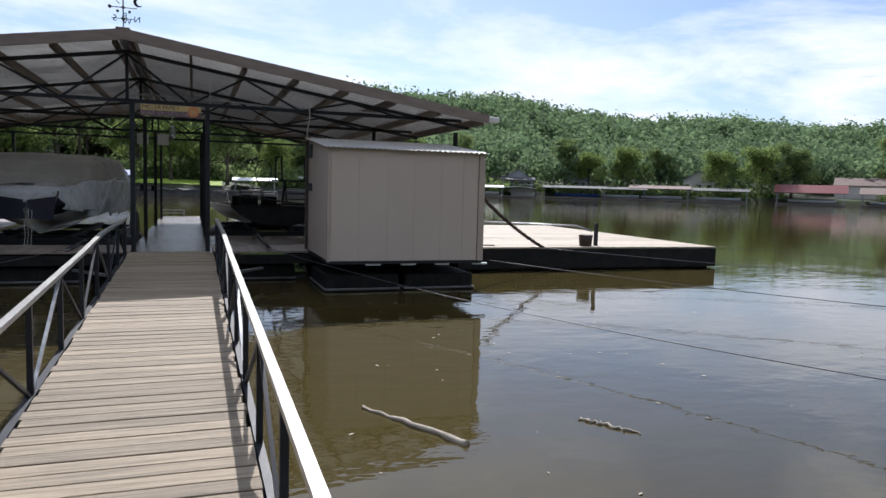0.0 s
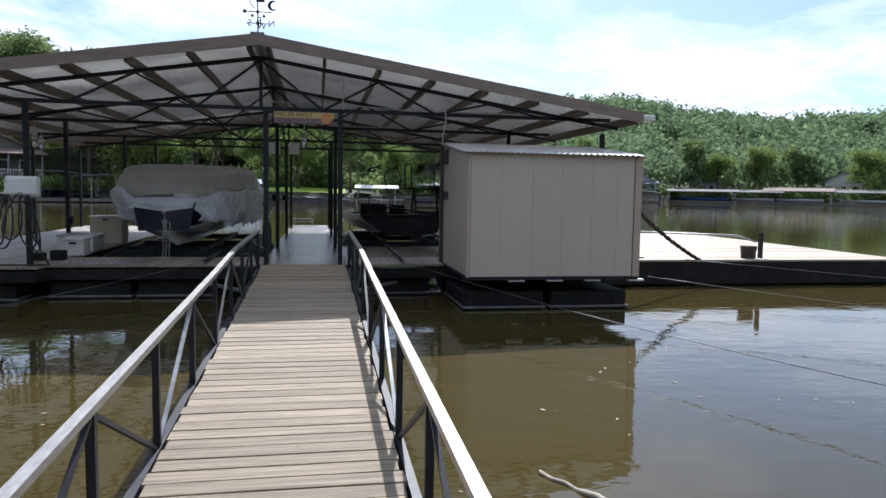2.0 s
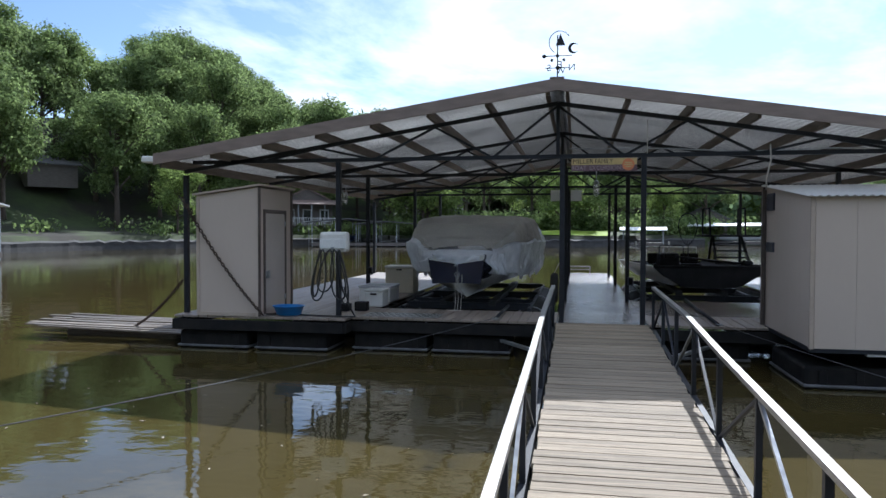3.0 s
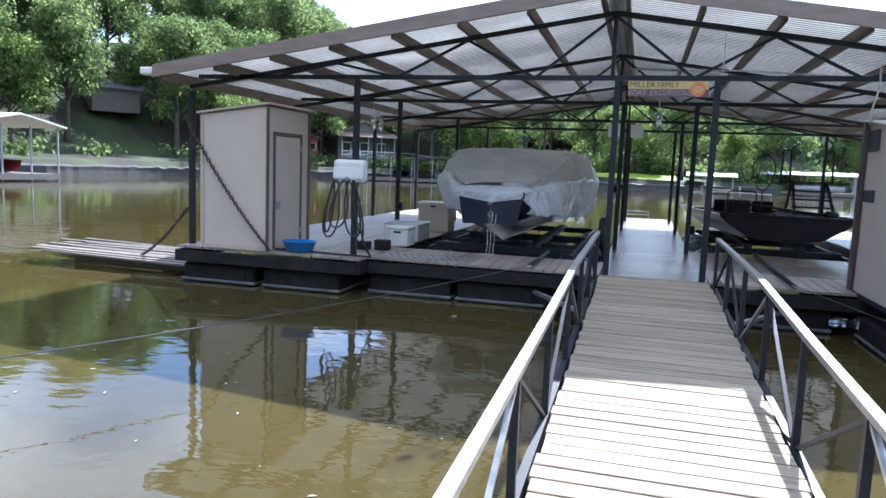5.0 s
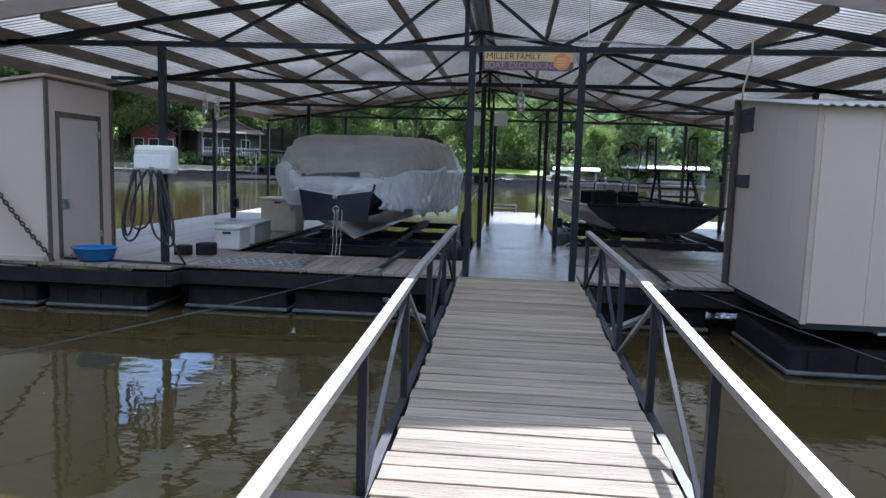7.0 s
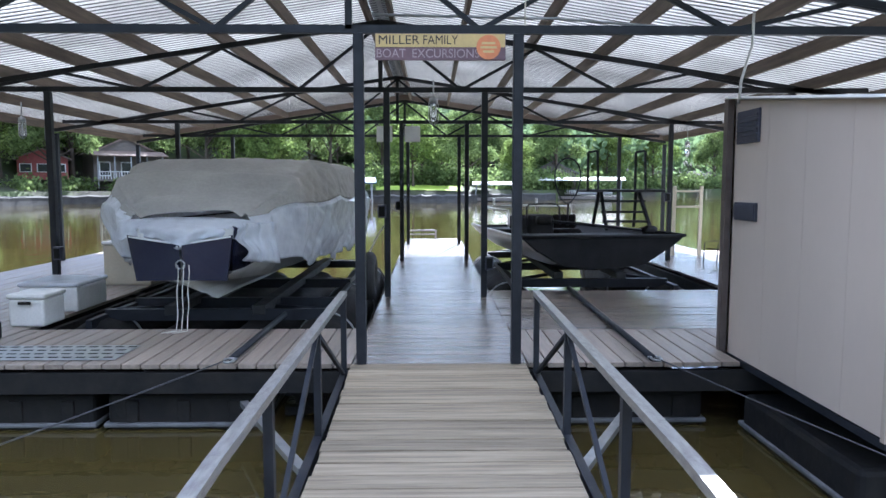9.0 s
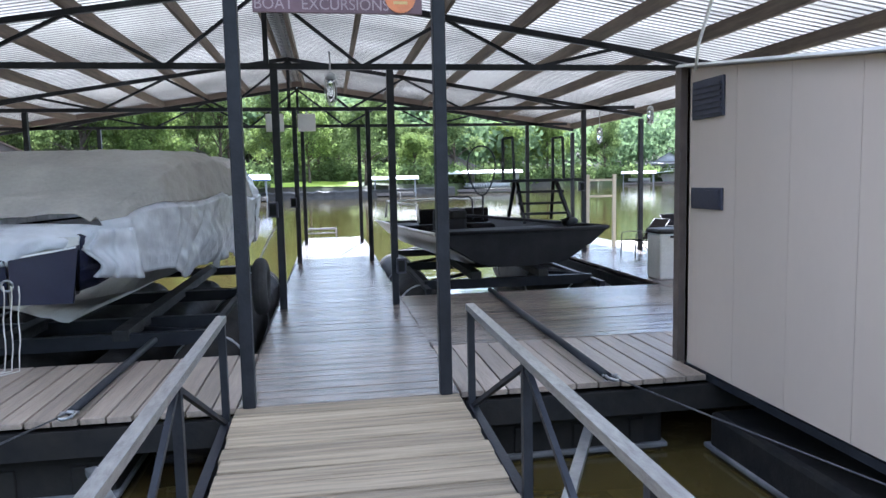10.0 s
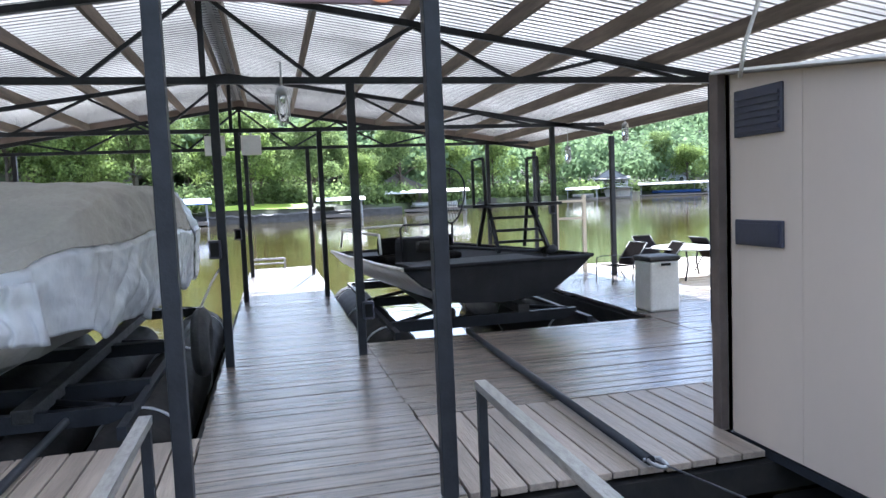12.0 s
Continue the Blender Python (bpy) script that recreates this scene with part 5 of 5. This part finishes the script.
fleck = np.stack([np.stack([cx - ca, cy - sa, zz], 1), np.stack([cx + sa * 0.4, cy - ca * 0.4, zz + 0.004], 1), np.stack([cx + ca, cy + sa, zz], 1), np.stack([cx - sa * 0.4, cy + ca * 0.4, zz + 0.003], 1)], 1)

# ---- trees ----


def leaf_cloud(rng, n, lobes, size, spread=0.6):
    """Quads scattered over the skins of several lobes: arrays of corner points."""
    pick = rng.integers(0, len(lobes), n)
    c = np.array([l[0] for l in lobes])[pick]
    r = np.array([l[1] for l in lobes])[pick]
    d = rng.normal(size=(n, 3))
    d /= np.linalg.norm(d, axis=1)[:, None]
    depth = rng.uniform(0.5, 1.22, n) ** 0.8
    p = c + d * r * depth[:, None] + rng.normal(size=(n, 3)) * size * 1.5
    nrm = d + rng.normal(size=(n, 3)) * spread + (0, 0, 0.35)
    nrm /= np.linalg.norm(nrm, axis=1)[:, None]
    a = np.cross(nrm, rng.normal(size=(n, 3)))
    a /= np.linalg.norm(a, axis=1)[:, None] + 1e-9
    b = np.cross(nrm, a)
    s = size * rng.uniform(0.55, 1.3, n)[:, None]
    k = rng.uniform(0.5, 1.0, n)[:, None]
    return np.stack([p - a * s, p - b * s * k * 0.8, p + a * s * 0.9, p + b * s * k], 1)


def quads_mesh(name, corners, mat):
    n = len(corners)
    me = bpy.data.meshes.new(name)
    me.vertices.add(n * 4)
    me.vertices.foreach_set("co", corners.reshape(-1))
    me.loops.add(n * 4)
    me.loops.foreach_set("vertex_index", np.arange(n * 4))
    me.polygons.add(n)
    me.polygons.foreach_set("loop_start", np.arange(n) * 4)
    me.polygons.foreach_set("loop_total", np.full(n, 4))
    me.update(calc_edges=True)
    me.materials.append(mat)
    return me


def crown_lobes(rng, height, width):
    lobes = [(np.array((0, 0, height * 0.66)), np.array((width * 0.30, width * 0.30, height * 0.26)))]
    for i in range(19):
        a = rng.uniform(0, 2 * math.pi)
        q = rng.uniform(0.10, 0.44) * width
        z = height * rng.uniform(0.30, 0.96)
        q *= 1.0 - 0.75 * max(0, z / height - 0.6)
        s = width * rng.uniform(0.08, 0.19)
        lobes.append((np.array((q * math.cos(a), q * math.sin(a), z)), np.array((s, s, s * rng.uniform(0.7, 1.0)))))
    return lobes


def tree(seed, height, width, mat, label, leaves=2600, size=0.30):
    rng = np.random.default_rng(seed)
    ob = thing("tree", label, "tree", (0, 0, -200), "shore trees")
    lobes = crown_lobes(rng, height, width)
    bm = B()
    bend = rng.normal(size=2) * 0.25
    tube(bm, [(bend[0] * t * t, bend[1] * t * t, height * 0.8 * t) for t in (0, 0.1, 0.3, 0.55, 0.8, 1)], [height * k for k in (0.028, 0.02, 0.016, 0.012, 0.007, 0.002)], 9)
    for c, r in lobes[1:]:
        z0 = max(height * 0.22, c[2] * 0.62)
        tube(bm, [(0, 0, z0), (c[0] * 0.5, c[1] * 0.5, z0 + (c[2] - z0) * 0.6), tuple(c)], [height * 0.008, height * 0.005, height * 0.002], 6)
    part("trunk", bm, BARK, ob)
    part("crown", quads_mesh("crown", leaf_cloud(rng, leaves, lobes, size), mat), None, ob)
    return ob


KINDS = [tree(1, 13, 9.5, LEAF_A, "tall broad green oak on the lake shore", 12000, 0.17), tree(2, 15, 9, LEAF_A, "tall dark green tree on the lake shore", 12000, 0.17),
         tree(3, 11, 9, LEAF_B, "light green leafy tree on the lake shore", 10000, 0.165), tree(4, 7, 7, LEAF_B, "small bright green tree near the water", 6000, 0.13)]
rng = np.random.default_rng(11)


def plant(kind, a, d, s=1.0):
    r = shore(a) + d
    x, y = polar(a, r)
    ob = copy_thing(KINDS[kind], pose(x, y, land(a, r) - 0.15, rz=float(rng.uniform(0, 360))) @ Matrix.Diagonal((s, s, s * float(rng.uniform(0.92, 1.1)), 1)))
    return ob


# left bank: dense, tall, climbing the slope; thinner ahead
a = -64.0
while a < 9:
    gap = -26 < a < -19
    for d in ((5, 13, 23, 34, 46) if a < -18 else (7, 17, 30, 44)):
        if d < 10 and (gap or rng.uniform() < 0.35):
            continue
        if d < 14 and -4.5 < a < 3 or d < 8 and a < -33 or d < 24 and -44.5 < a < -40.5:
            continue
        k = int(rng.choice([0, 1, 0, 2] if d > 10 else [0, 2, 3, 2]))
        plant(k, a + float(rng.uniform(-1.3, 1.3)), d + float(rng.uniform(-3, 3)), float(rng.uniform(0.9, 1.2)) * (1.0 if a < -14 else 0.70))
    a += 2.6
# a taller stand behind, crowning the left slope
for i in range(46):
    a = float(rng.uniform(-35, -19.5))
    plant(int(rng.choice([0, 1])), a, float(rng.uniform(24, 58)), float(rng.uniform(0.9, 1.2)) * (1.0 if a < -27 else 0.85))
for a, d, k, s in ((-1.5, 9, 3, 1.2), (-13, 6, 3, 1.3), (10, 8, 0, 0.9), (14, 9, 2, 1.0), (17.5, 8, 2, 1.1), (22, 10, 0, 1.0), (32.5, 6, 2, 1.1), (35.5, 9, 2, 1.15), (38, 12, 0, 0.9), (42.5, 5, 2, 1.2), (45.5, 7, 2, 1.35),
                   (47.5, 12, 0, 1.2), (54, 9, 0, 1.2), (57, 6, 2, 1.1), (30.5, 16, 1, 0.9)):
    plant(k, a, d, s)
for a in list(range(-170, -95, 9)) + list(range(112, 180, 9)):
    plant(int(rng.integers(0, 3)), a, float(rng.uniform(16, 30)), 1.0)
for k in KINDS:
    for o in (k, *k.children_recursive):
        bpy.data.objects.remove(o)

flecks = new("floating_leaves", quads_mesh("floating_leaves", fleck, DRIFT))
tagged(flecks, "pale leaf flecks floating on the lake", "floating leaves", kind="stuff")

# far wooded hills: uncountable crowns in one skin of leaf clumps
chunks = []
count = 0
while count < 2200:
    a = float(rng.uniform(-22, 78))
    run = table(RUN, a)
    d = float(rng.uniform(12, run + 60)) if a > 8 else float(rng.uniform(40, run + 40))
    r = shore(a) + d
    x, y = polar(a, r)
    z = land(a, r)
    h, w = float(rng.uniform(8, 14)), float(rng.uniform(8, 13))
    lobes = [(np.array((0, 0, h * 0.55)), np.array((w * 0.4, w * 0.4, h * 0.42)))]
    for i in range(5):
        t = float(rng.uniform(0, 6.28))
        lobes.append((np.array((w * 0.3 * math.cos(t), w * 0.3 * math.sin(t), h * float(rng.uniform(0.4, 0.85)))), np.array((w * 0.2, w * 0.2, w * 0.17))))
    chunks.append(leaf_cloud(rng, 210 if r < 260 else 150, lobes, 0.7 if r < 260 else 0.95, 0.14) + np.array((x, y, z - 0.5)))
    count += 1
hill = new("far_woods", quads_mesh("far_woods", np.concatenate(chunks), LEAF_FAR))
tagged(hill, "dense green woods covering the far hillside", "woods", kind="stuff")
chunks = []
for _ in range(700):
    a = float(rng.uniform(-70, 60))
    d = float(rng.uniform(2, 9))
    if -4 < a < 8 or 47 < a < 53 or a < -30 and rng.uniform() < 0.8:
        continue
    r = shore(a) + d
    x, y = polar(a, r)
    s = float(rng.uniform(0.5, 1.3)) * (1 if a < 10 else 1.5)
    chunks.append(leaf_cloud(rng, 60, [(np.array((0, 0, s * 0.5)), np.array((s, s, s * 0.7)))], 0.22 if a < 10 else 0.4) + np.array((x, y, land(a, r))))
for _ in range(520):
    a = float(rng.uniform(-16, 24))
    d = float(rng.uniform(12, 19) if -5 < a < 4 else rng.uniform(3, 15))
    r = shore(a) + d
    x, y = polar(a, r)
    s = float(rng.uniform(0.8, 1.9))
    chunks.append(leaf_cloud(rng, 110, [(np.array((0, 0, s * 0.6)), np.array((s, s, s * 0.8)))], 0.26) + np.array((x, y, land(a, r))))
under = new("undergrowth", quads_mesh("undergrowth", np.concatenate(chunks), LEAF_A))
tagged(under, "low green bushes along the lake bank", "bushes", kind="stuff")

# lawn, stone bank
bm = B()
rows = []
for i in range(40):
    a = -4.5 + 7 * i / 39
    row = []
    for d in (1.3, 3, 5, 7, 9, 11):
        r = shore(a) + d
        x, y = polar(a, r)
        row.append((x, y, land(a, r) + 0.12))
    rows.append(row)
grid(bm, rows)
whole("lawn", bm, LAWN, "bright mown lawn sloping to the water", "lawn", kind="structure")
bm = B()
rows = []
for i in range(180):
    a = -68 + 78 * i / 179
    r = shore(a)
    wob = 0.15 * noise.noise((a * 3, 0, 0))
    h = 0.75 + 0.2 * noise.noise((a * 1.7, 3, 0))
    p0, p1, p2 = polar(a, r - 0.3 + wob), polar(a, r - 0.1 + wob), polar(a, r + 1.4)
    rows.append([(*p0, WATER_Z - 0.4), (*p1, WATER_Z + h * 0.6), (*p1, WATER_Z + h), (*p2, WATER_Z + h + 0.25)])
grid(bm, rows, False)
whole("bank_wall", bm, STONE, "dark stone edging along the lake bank", "bank", kind="structure")

# ---- houses and boathouses on the shores ----


def gable(bm, w, d, h, rise, over=0.4, t=0.15):
    for s in (-1, 1):
        slab(bm, [(s * (w / 2 + over), -d / 2 - over, h - over * rise / (w / 2)), (0, -d / 2 - over, h + rise), (0, d / 2 + over, h + rise), (s * (w / 2 + over), d / 2 + over, h - over * rise / (w / 2))], (0, 0, 1), t)
    return bm


def house(a, d, w, dep, h, rise, wall, roofm, label, turn=0.0, porch=False, cols=3):
    r = shore(a) + d
    x, y = polar(a, r)
    ob = thing("house", label, "house", (x, y, land(a, r) - 0.3))
    ob.rotation_euler = (0, 0, radians(-a + turn))
    bm = B()
    box(bm, -w / 2, w / 2, -dep / 2, dep / 2, 0, h)
    for s in (-1, 1):
        vs = [bm.verts.new(p) for p in ((-w / 2, s * (dep / 2 - 0.01), h), (w / 2, s * (dep / 2 - 0.01), h), (0, s * (dep / 2 - 0.01), h + rise))]
        bm.faces.new(vs)
    part("wall", bm, wall, ob)
    part("roof", gable(B(), w, dep, h, rise), roofm, ob)
    for i in range(cols):
        xx = -w / 2 + w * (i + 0.5) / cols
        win = part("window", box(B(), xx - 0.6, xx + 0.6, -dep / 2 - 0.06, -dep / 2 - 0.004, h * 0.35, h * 0.75), WHITE_PAINT, ob)
        part("pane", box(B(), xx - 0.5, xx + 0.5, -dep / 2 - 0.075, -dep / 2 - 0.062, h * 0.38, h * 0.72), DARK_GLASS, win)
    if porch:
        part("porch_floor", box(B(), -w / 2 - 0.5, w / 2 + 0.5, -dep / 2 - 2.6, -dep / 2 - 0.01, 0.9, 1.1), WALL_BROWN, ob)
        part("porch_roof", slab(B(), [(-w / 2 - 0.6, -dep / 2 - 2.8, h - 0.5), (w / 2 + 0.6, -dep / 2 - 2.8, h - 0.5), (w / 2 + 0.6, -dep / 2 - 0.01, h + 0.1), (-w / 2 - 0.6, -dep / 2 - 0.01, h + 0.1)], (0, 0, 1), 0.12), roofm, ob)
        for i in range(5):
            xx = -w / 2 + w * i / 4
            part("porch_post", bar(B(), (xx, -dep / 2 - 2.5, 0), (xx, -dep / 2 - 2.5, h - 0.5), 0.12), WALL_GREY, ob)
        part("porch_rail", bar(B(), (-w / 2, -dep / 2 - 2.5, 1.95), (w / 2, -dep / 2 - 2.5, 1.95), 0.08), WHITE_PAINT, ob)
        for i in range(24):
            xx = -w / 2 + w * (i + 0.5) / 24
            part("baluster", bar(B(), (xx, -dep / 2 - 2.5, 1.1), (xx, -dep / 2 - 2.5, 1.92), 0.05), WHITE_PAINT, ob)
    return ob


def boathouse(a, d, w, dep, h, roofm, label, turn=0.0, body=None, rise=0.5, boatm=None):
    """An open shore dock: posts, a low roof, a deck and a moored boat in it."""
    r = shore(a) + d
    x, y = polar(a, r)
    ob = thing("boathouse", label, "boathouse", (x, y, WATER_Z))
    ob.rotation_euler = (0, 0, radians(-a + turn))
    part("deck", box(B(), -w / 2, w / 2, -dep / 2, dep / 2, 0.1, 0.45), WALL_BROWN, ob)
    part("roof", gable(B(), w, dep, h, rise, 0.3, 0.1), roofm, ob)
    for i in range(4):
        for s in (-1, 1):
            xx = -w / 2 + w * i / 3
            part("post", bar(B(), (xx, s * dep / 2 * 0.95, 0), (xx, s * dep / 2 * 0.95, h), 0.09), WALL_GREY, ob)
    if body:
        part("back_wall", box(B(), -w / 2 + 0.2, w / 2 - 0.2, dep * 0.2, dep * 0.25, 0.45, h - 0.1), body, ob)
    if boatm:
        bm = B()
        rows = []
        for i in range(9):
            t = i / 8
            ww = 1.0 * (1 - max(0, t - 0.55) ** 2 * 4.2)
            yy = -dep * 0.38 + dep * 0.7 * t
            rows.append([(-ww, yy, 1.25), (-ww * 0.8, yy, 0.7), (0, yy, 0.5 + 0.3 * t * t), (ww * 0.8, yy, 0.7), (ww, yy, 1.25), (0, yy, 1.3)])
        grid(bm, rows, closed=True)
        part("boat", bm, boatm, ob)
    return ob


house(-23.6, 11, 7, 7, 4.2, 1.7, WALL_BROWN, ROOF_TAN, "brown two-storey lake house with a tan roof and porch", 12, True)
house(-28.5, 14, 5, 5, 2.4, 1.0, RED_PAINT, ROOF_TAN, "small faded red outbuilding by the bank", 0)
house(-42.5, 23, 6, 5, 2.6, 1.0, WALL_BROWN, ROOF_GREY, "small dark outbuilding on the wooded slope", 100, False, 2)
house(-12, 20, 8, 6, 3.2, 1.6, WALL_BROWN, ROOF_GREY, "brown lake house half hidden by trees", 8, False)
house(9.8, 12, 6.5, 6, 2.4, 1.6, WALL_BROWN, ROOF_GREY, "low brown house with grey roof by the shore")
house(26.8, 10, 7, 8, 3.4, 2.0, WALL_GREY, ROOF_GREY, "large grey house with a grey roof on the far shore", 0, True, 4)
house(31.6, 12, 6, 6, 3.4, 1.8, WALL_GREY, ROOF_GREY, "blue-grey lake house with white trim on the far shore", -8)
house(41.0, 14, 8, 8, 4.0, 2.4, WALL_CREAM, ROOF_GREY, "cream gabled house among trees on the far shore", 0)
house(52.2, 12, 8, 13, 3.4, 1.8, WALL_CREAM, ROOF_TAN, "tan-roofed house above the red boathouse", 90)
boathouse(-52.6, -9, 6, 8, 3.4, WHITE_PAINT, "white-posted boathouse with a pale metal roof", 35, None, 0.6, RED_PAINT)
boathouse(-20.2, -3, 8, 6, 2.8, ROOF_GREY, "small covered dock below the lake house", 5, None, 0.4, TARP_BLUE)
boathouse(-16.5, -2.5, 7, 5, 2.6, ROOF_GREY, "grey covered dock along the bank", -5, None, 0.3, WHITE_PLASTIC)
boathouse(-6.6, -1, 5, 5, 2.2, TARP_BLUE, "dock with a blue roof beside the lawn", 90, None, 0.5)
boathouse(5.2, -2, 4, 5, 2.0, WHITE_PAINT, "small white-roofed dock shelter by the lawn", 90, None, 0.3)
boathouse(12.0, -5, 6, 11, 2.6, WHITE_PAINT, "long white-roofed covered dock on the far shore", 90, None, 0.35, WHITE_PLASTIC)
boathouse(24.5, -3, 7, 6, 2.2, WHITE_PAINT, "white-roofed boat dock on the far shore", 90, None, 0.4, WHITE_PLASTIC)
boathouse(27.0, -3, 7, 6, 2.2, WHITE_PAINT, "white-fronted covered dock below the grey house", 0, WALL_CREAM, 0.4)
boathouse(31.5, -5, 7, 15, 2.6, ROOF_GREY, "long low grey covered dock on the far shore", 90, None, 0.5, TARP_BLUE)
boathouse(35.0, -5, 7, 13, 2.6, ROOF_GREY, "dark covered dock on the far shore", 90, None, 0.5, WHITE_PLASTIC)
boathouse(38.2, -4, 7, 14, 3.0, ROOF_TAN, "brown roofed boat dock on the far shore", 90, None, 0.7, WHITE_PLASTIC)
boathouse(42.5, -5, 7, 14, 2.8, ROOF_GREY, "wide grey boat dock on the far shore", 90, None, 0.6, WHITE_PLASTIC)
boathouse(48.9, -3, 8, 15, 3.0, ROOF_RED, "red-roofed boathouse on the far shore", 90, None, 1.8, WHITE_PLASTIC)
boathouse(53.6, -2, 7, 10, 3.0, ROOF_TAN, "tan-roofed boathouse on the far shore", 90, None, 1.4, WHITE_PLASTIC)

# ---- deck boards, laid one by one ----
deck = thing("deck", "weathered grey-brown deck boards of the covered dock", "deck", kind="structure")


def board_mesh(name, lx, ly, t, mat):
    bm = B()
    box(bm, -lx / 2, lx / 2, -ly / 2, ly / 2, -t, 0, 0.004)
    return mesh_of(name, bm, mat)


def lay(parent, x0, x1, y0, y1, along, mat, pitch=0.146, lift=0.0):
    """Boards over a rectangle of deck, running along x or y."""
    span = (y1 - y0) if along == "x" else (x1 - x0)
    n = max(1, round(span / pitch))
    wid = span / n
    if along == "x":
        me = board_mesh("plank", x1 - x0, wid - 0.014, 0.036, mat)
    else:
        me = board_mesh("plank", wid - 0.012, y1 - y0, 0.036, mat)
    for i in range(n):
        c = (i + 0.5) * wid
        ob = new("plank", me)
        ob.parent = parent
        j = random.uniform(-0.002, 0.002)
        if along == "x":
            ob.location = ((x0 + x1) / 2 + random.uniform(-0.008, 0.008), y0 + c, lift + j)
        else:
            ob.location = (x0 + c, (y0 + y1) / 2 + random.uniform(-0.006, 0.006), lift + j)
        tilt = random.uniform(-0.013, 0.013)
        ob.rotation_euler = (tilt if along == "x" else 0, tilt if along == "y" else 0, random.uniform(-0.0015, 0.0015))


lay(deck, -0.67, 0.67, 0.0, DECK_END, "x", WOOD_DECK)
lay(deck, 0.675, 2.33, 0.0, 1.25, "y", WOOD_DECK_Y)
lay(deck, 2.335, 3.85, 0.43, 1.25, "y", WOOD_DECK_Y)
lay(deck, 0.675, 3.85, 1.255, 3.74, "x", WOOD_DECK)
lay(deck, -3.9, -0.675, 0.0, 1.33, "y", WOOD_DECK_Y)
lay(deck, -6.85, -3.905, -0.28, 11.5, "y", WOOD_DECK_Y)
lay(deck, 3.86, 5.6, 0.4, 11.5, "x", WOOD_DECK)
open_deck = thing("open_deck", "pale sunlit open swim deck on dark floats", "deck", kind="structure")
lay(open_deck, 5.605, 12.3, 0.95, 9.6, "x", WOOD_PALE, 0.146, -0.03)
for p, q in (((5.6, 0.97, -0.29), (12.3, 0.97, -0.29)), ((12.27, 0.97, -0.29), (12.27, 9.6, -0.29))):
    part("edge_beam", bar(B(), p, q, 0.06, 0.42), BLACK, open_deck, "black deck side")
part("underside", box(B(), 5.7, 12.2, 1.1, 9.5, -0.7, -0.1), BLACK, open_deck)

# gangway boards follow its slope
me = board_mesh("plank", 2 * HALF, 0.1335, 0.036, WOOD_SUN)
for i in range(102):
    y = -0.08 - 0.146 * i
    ob = new("plank", me)
    ob.parent = gangway
    ob.location = (random.uniform(-0.012, 0.012), y, gang_z(y) + random.uniform(-0.003, 0.003))
    ob.rotation_euler = (math.atan(SLOPE) + random.uniform(-0.006, 0.006), random.uniform(-0.002, 0.002), random.uniform(-0.004, 0.004))
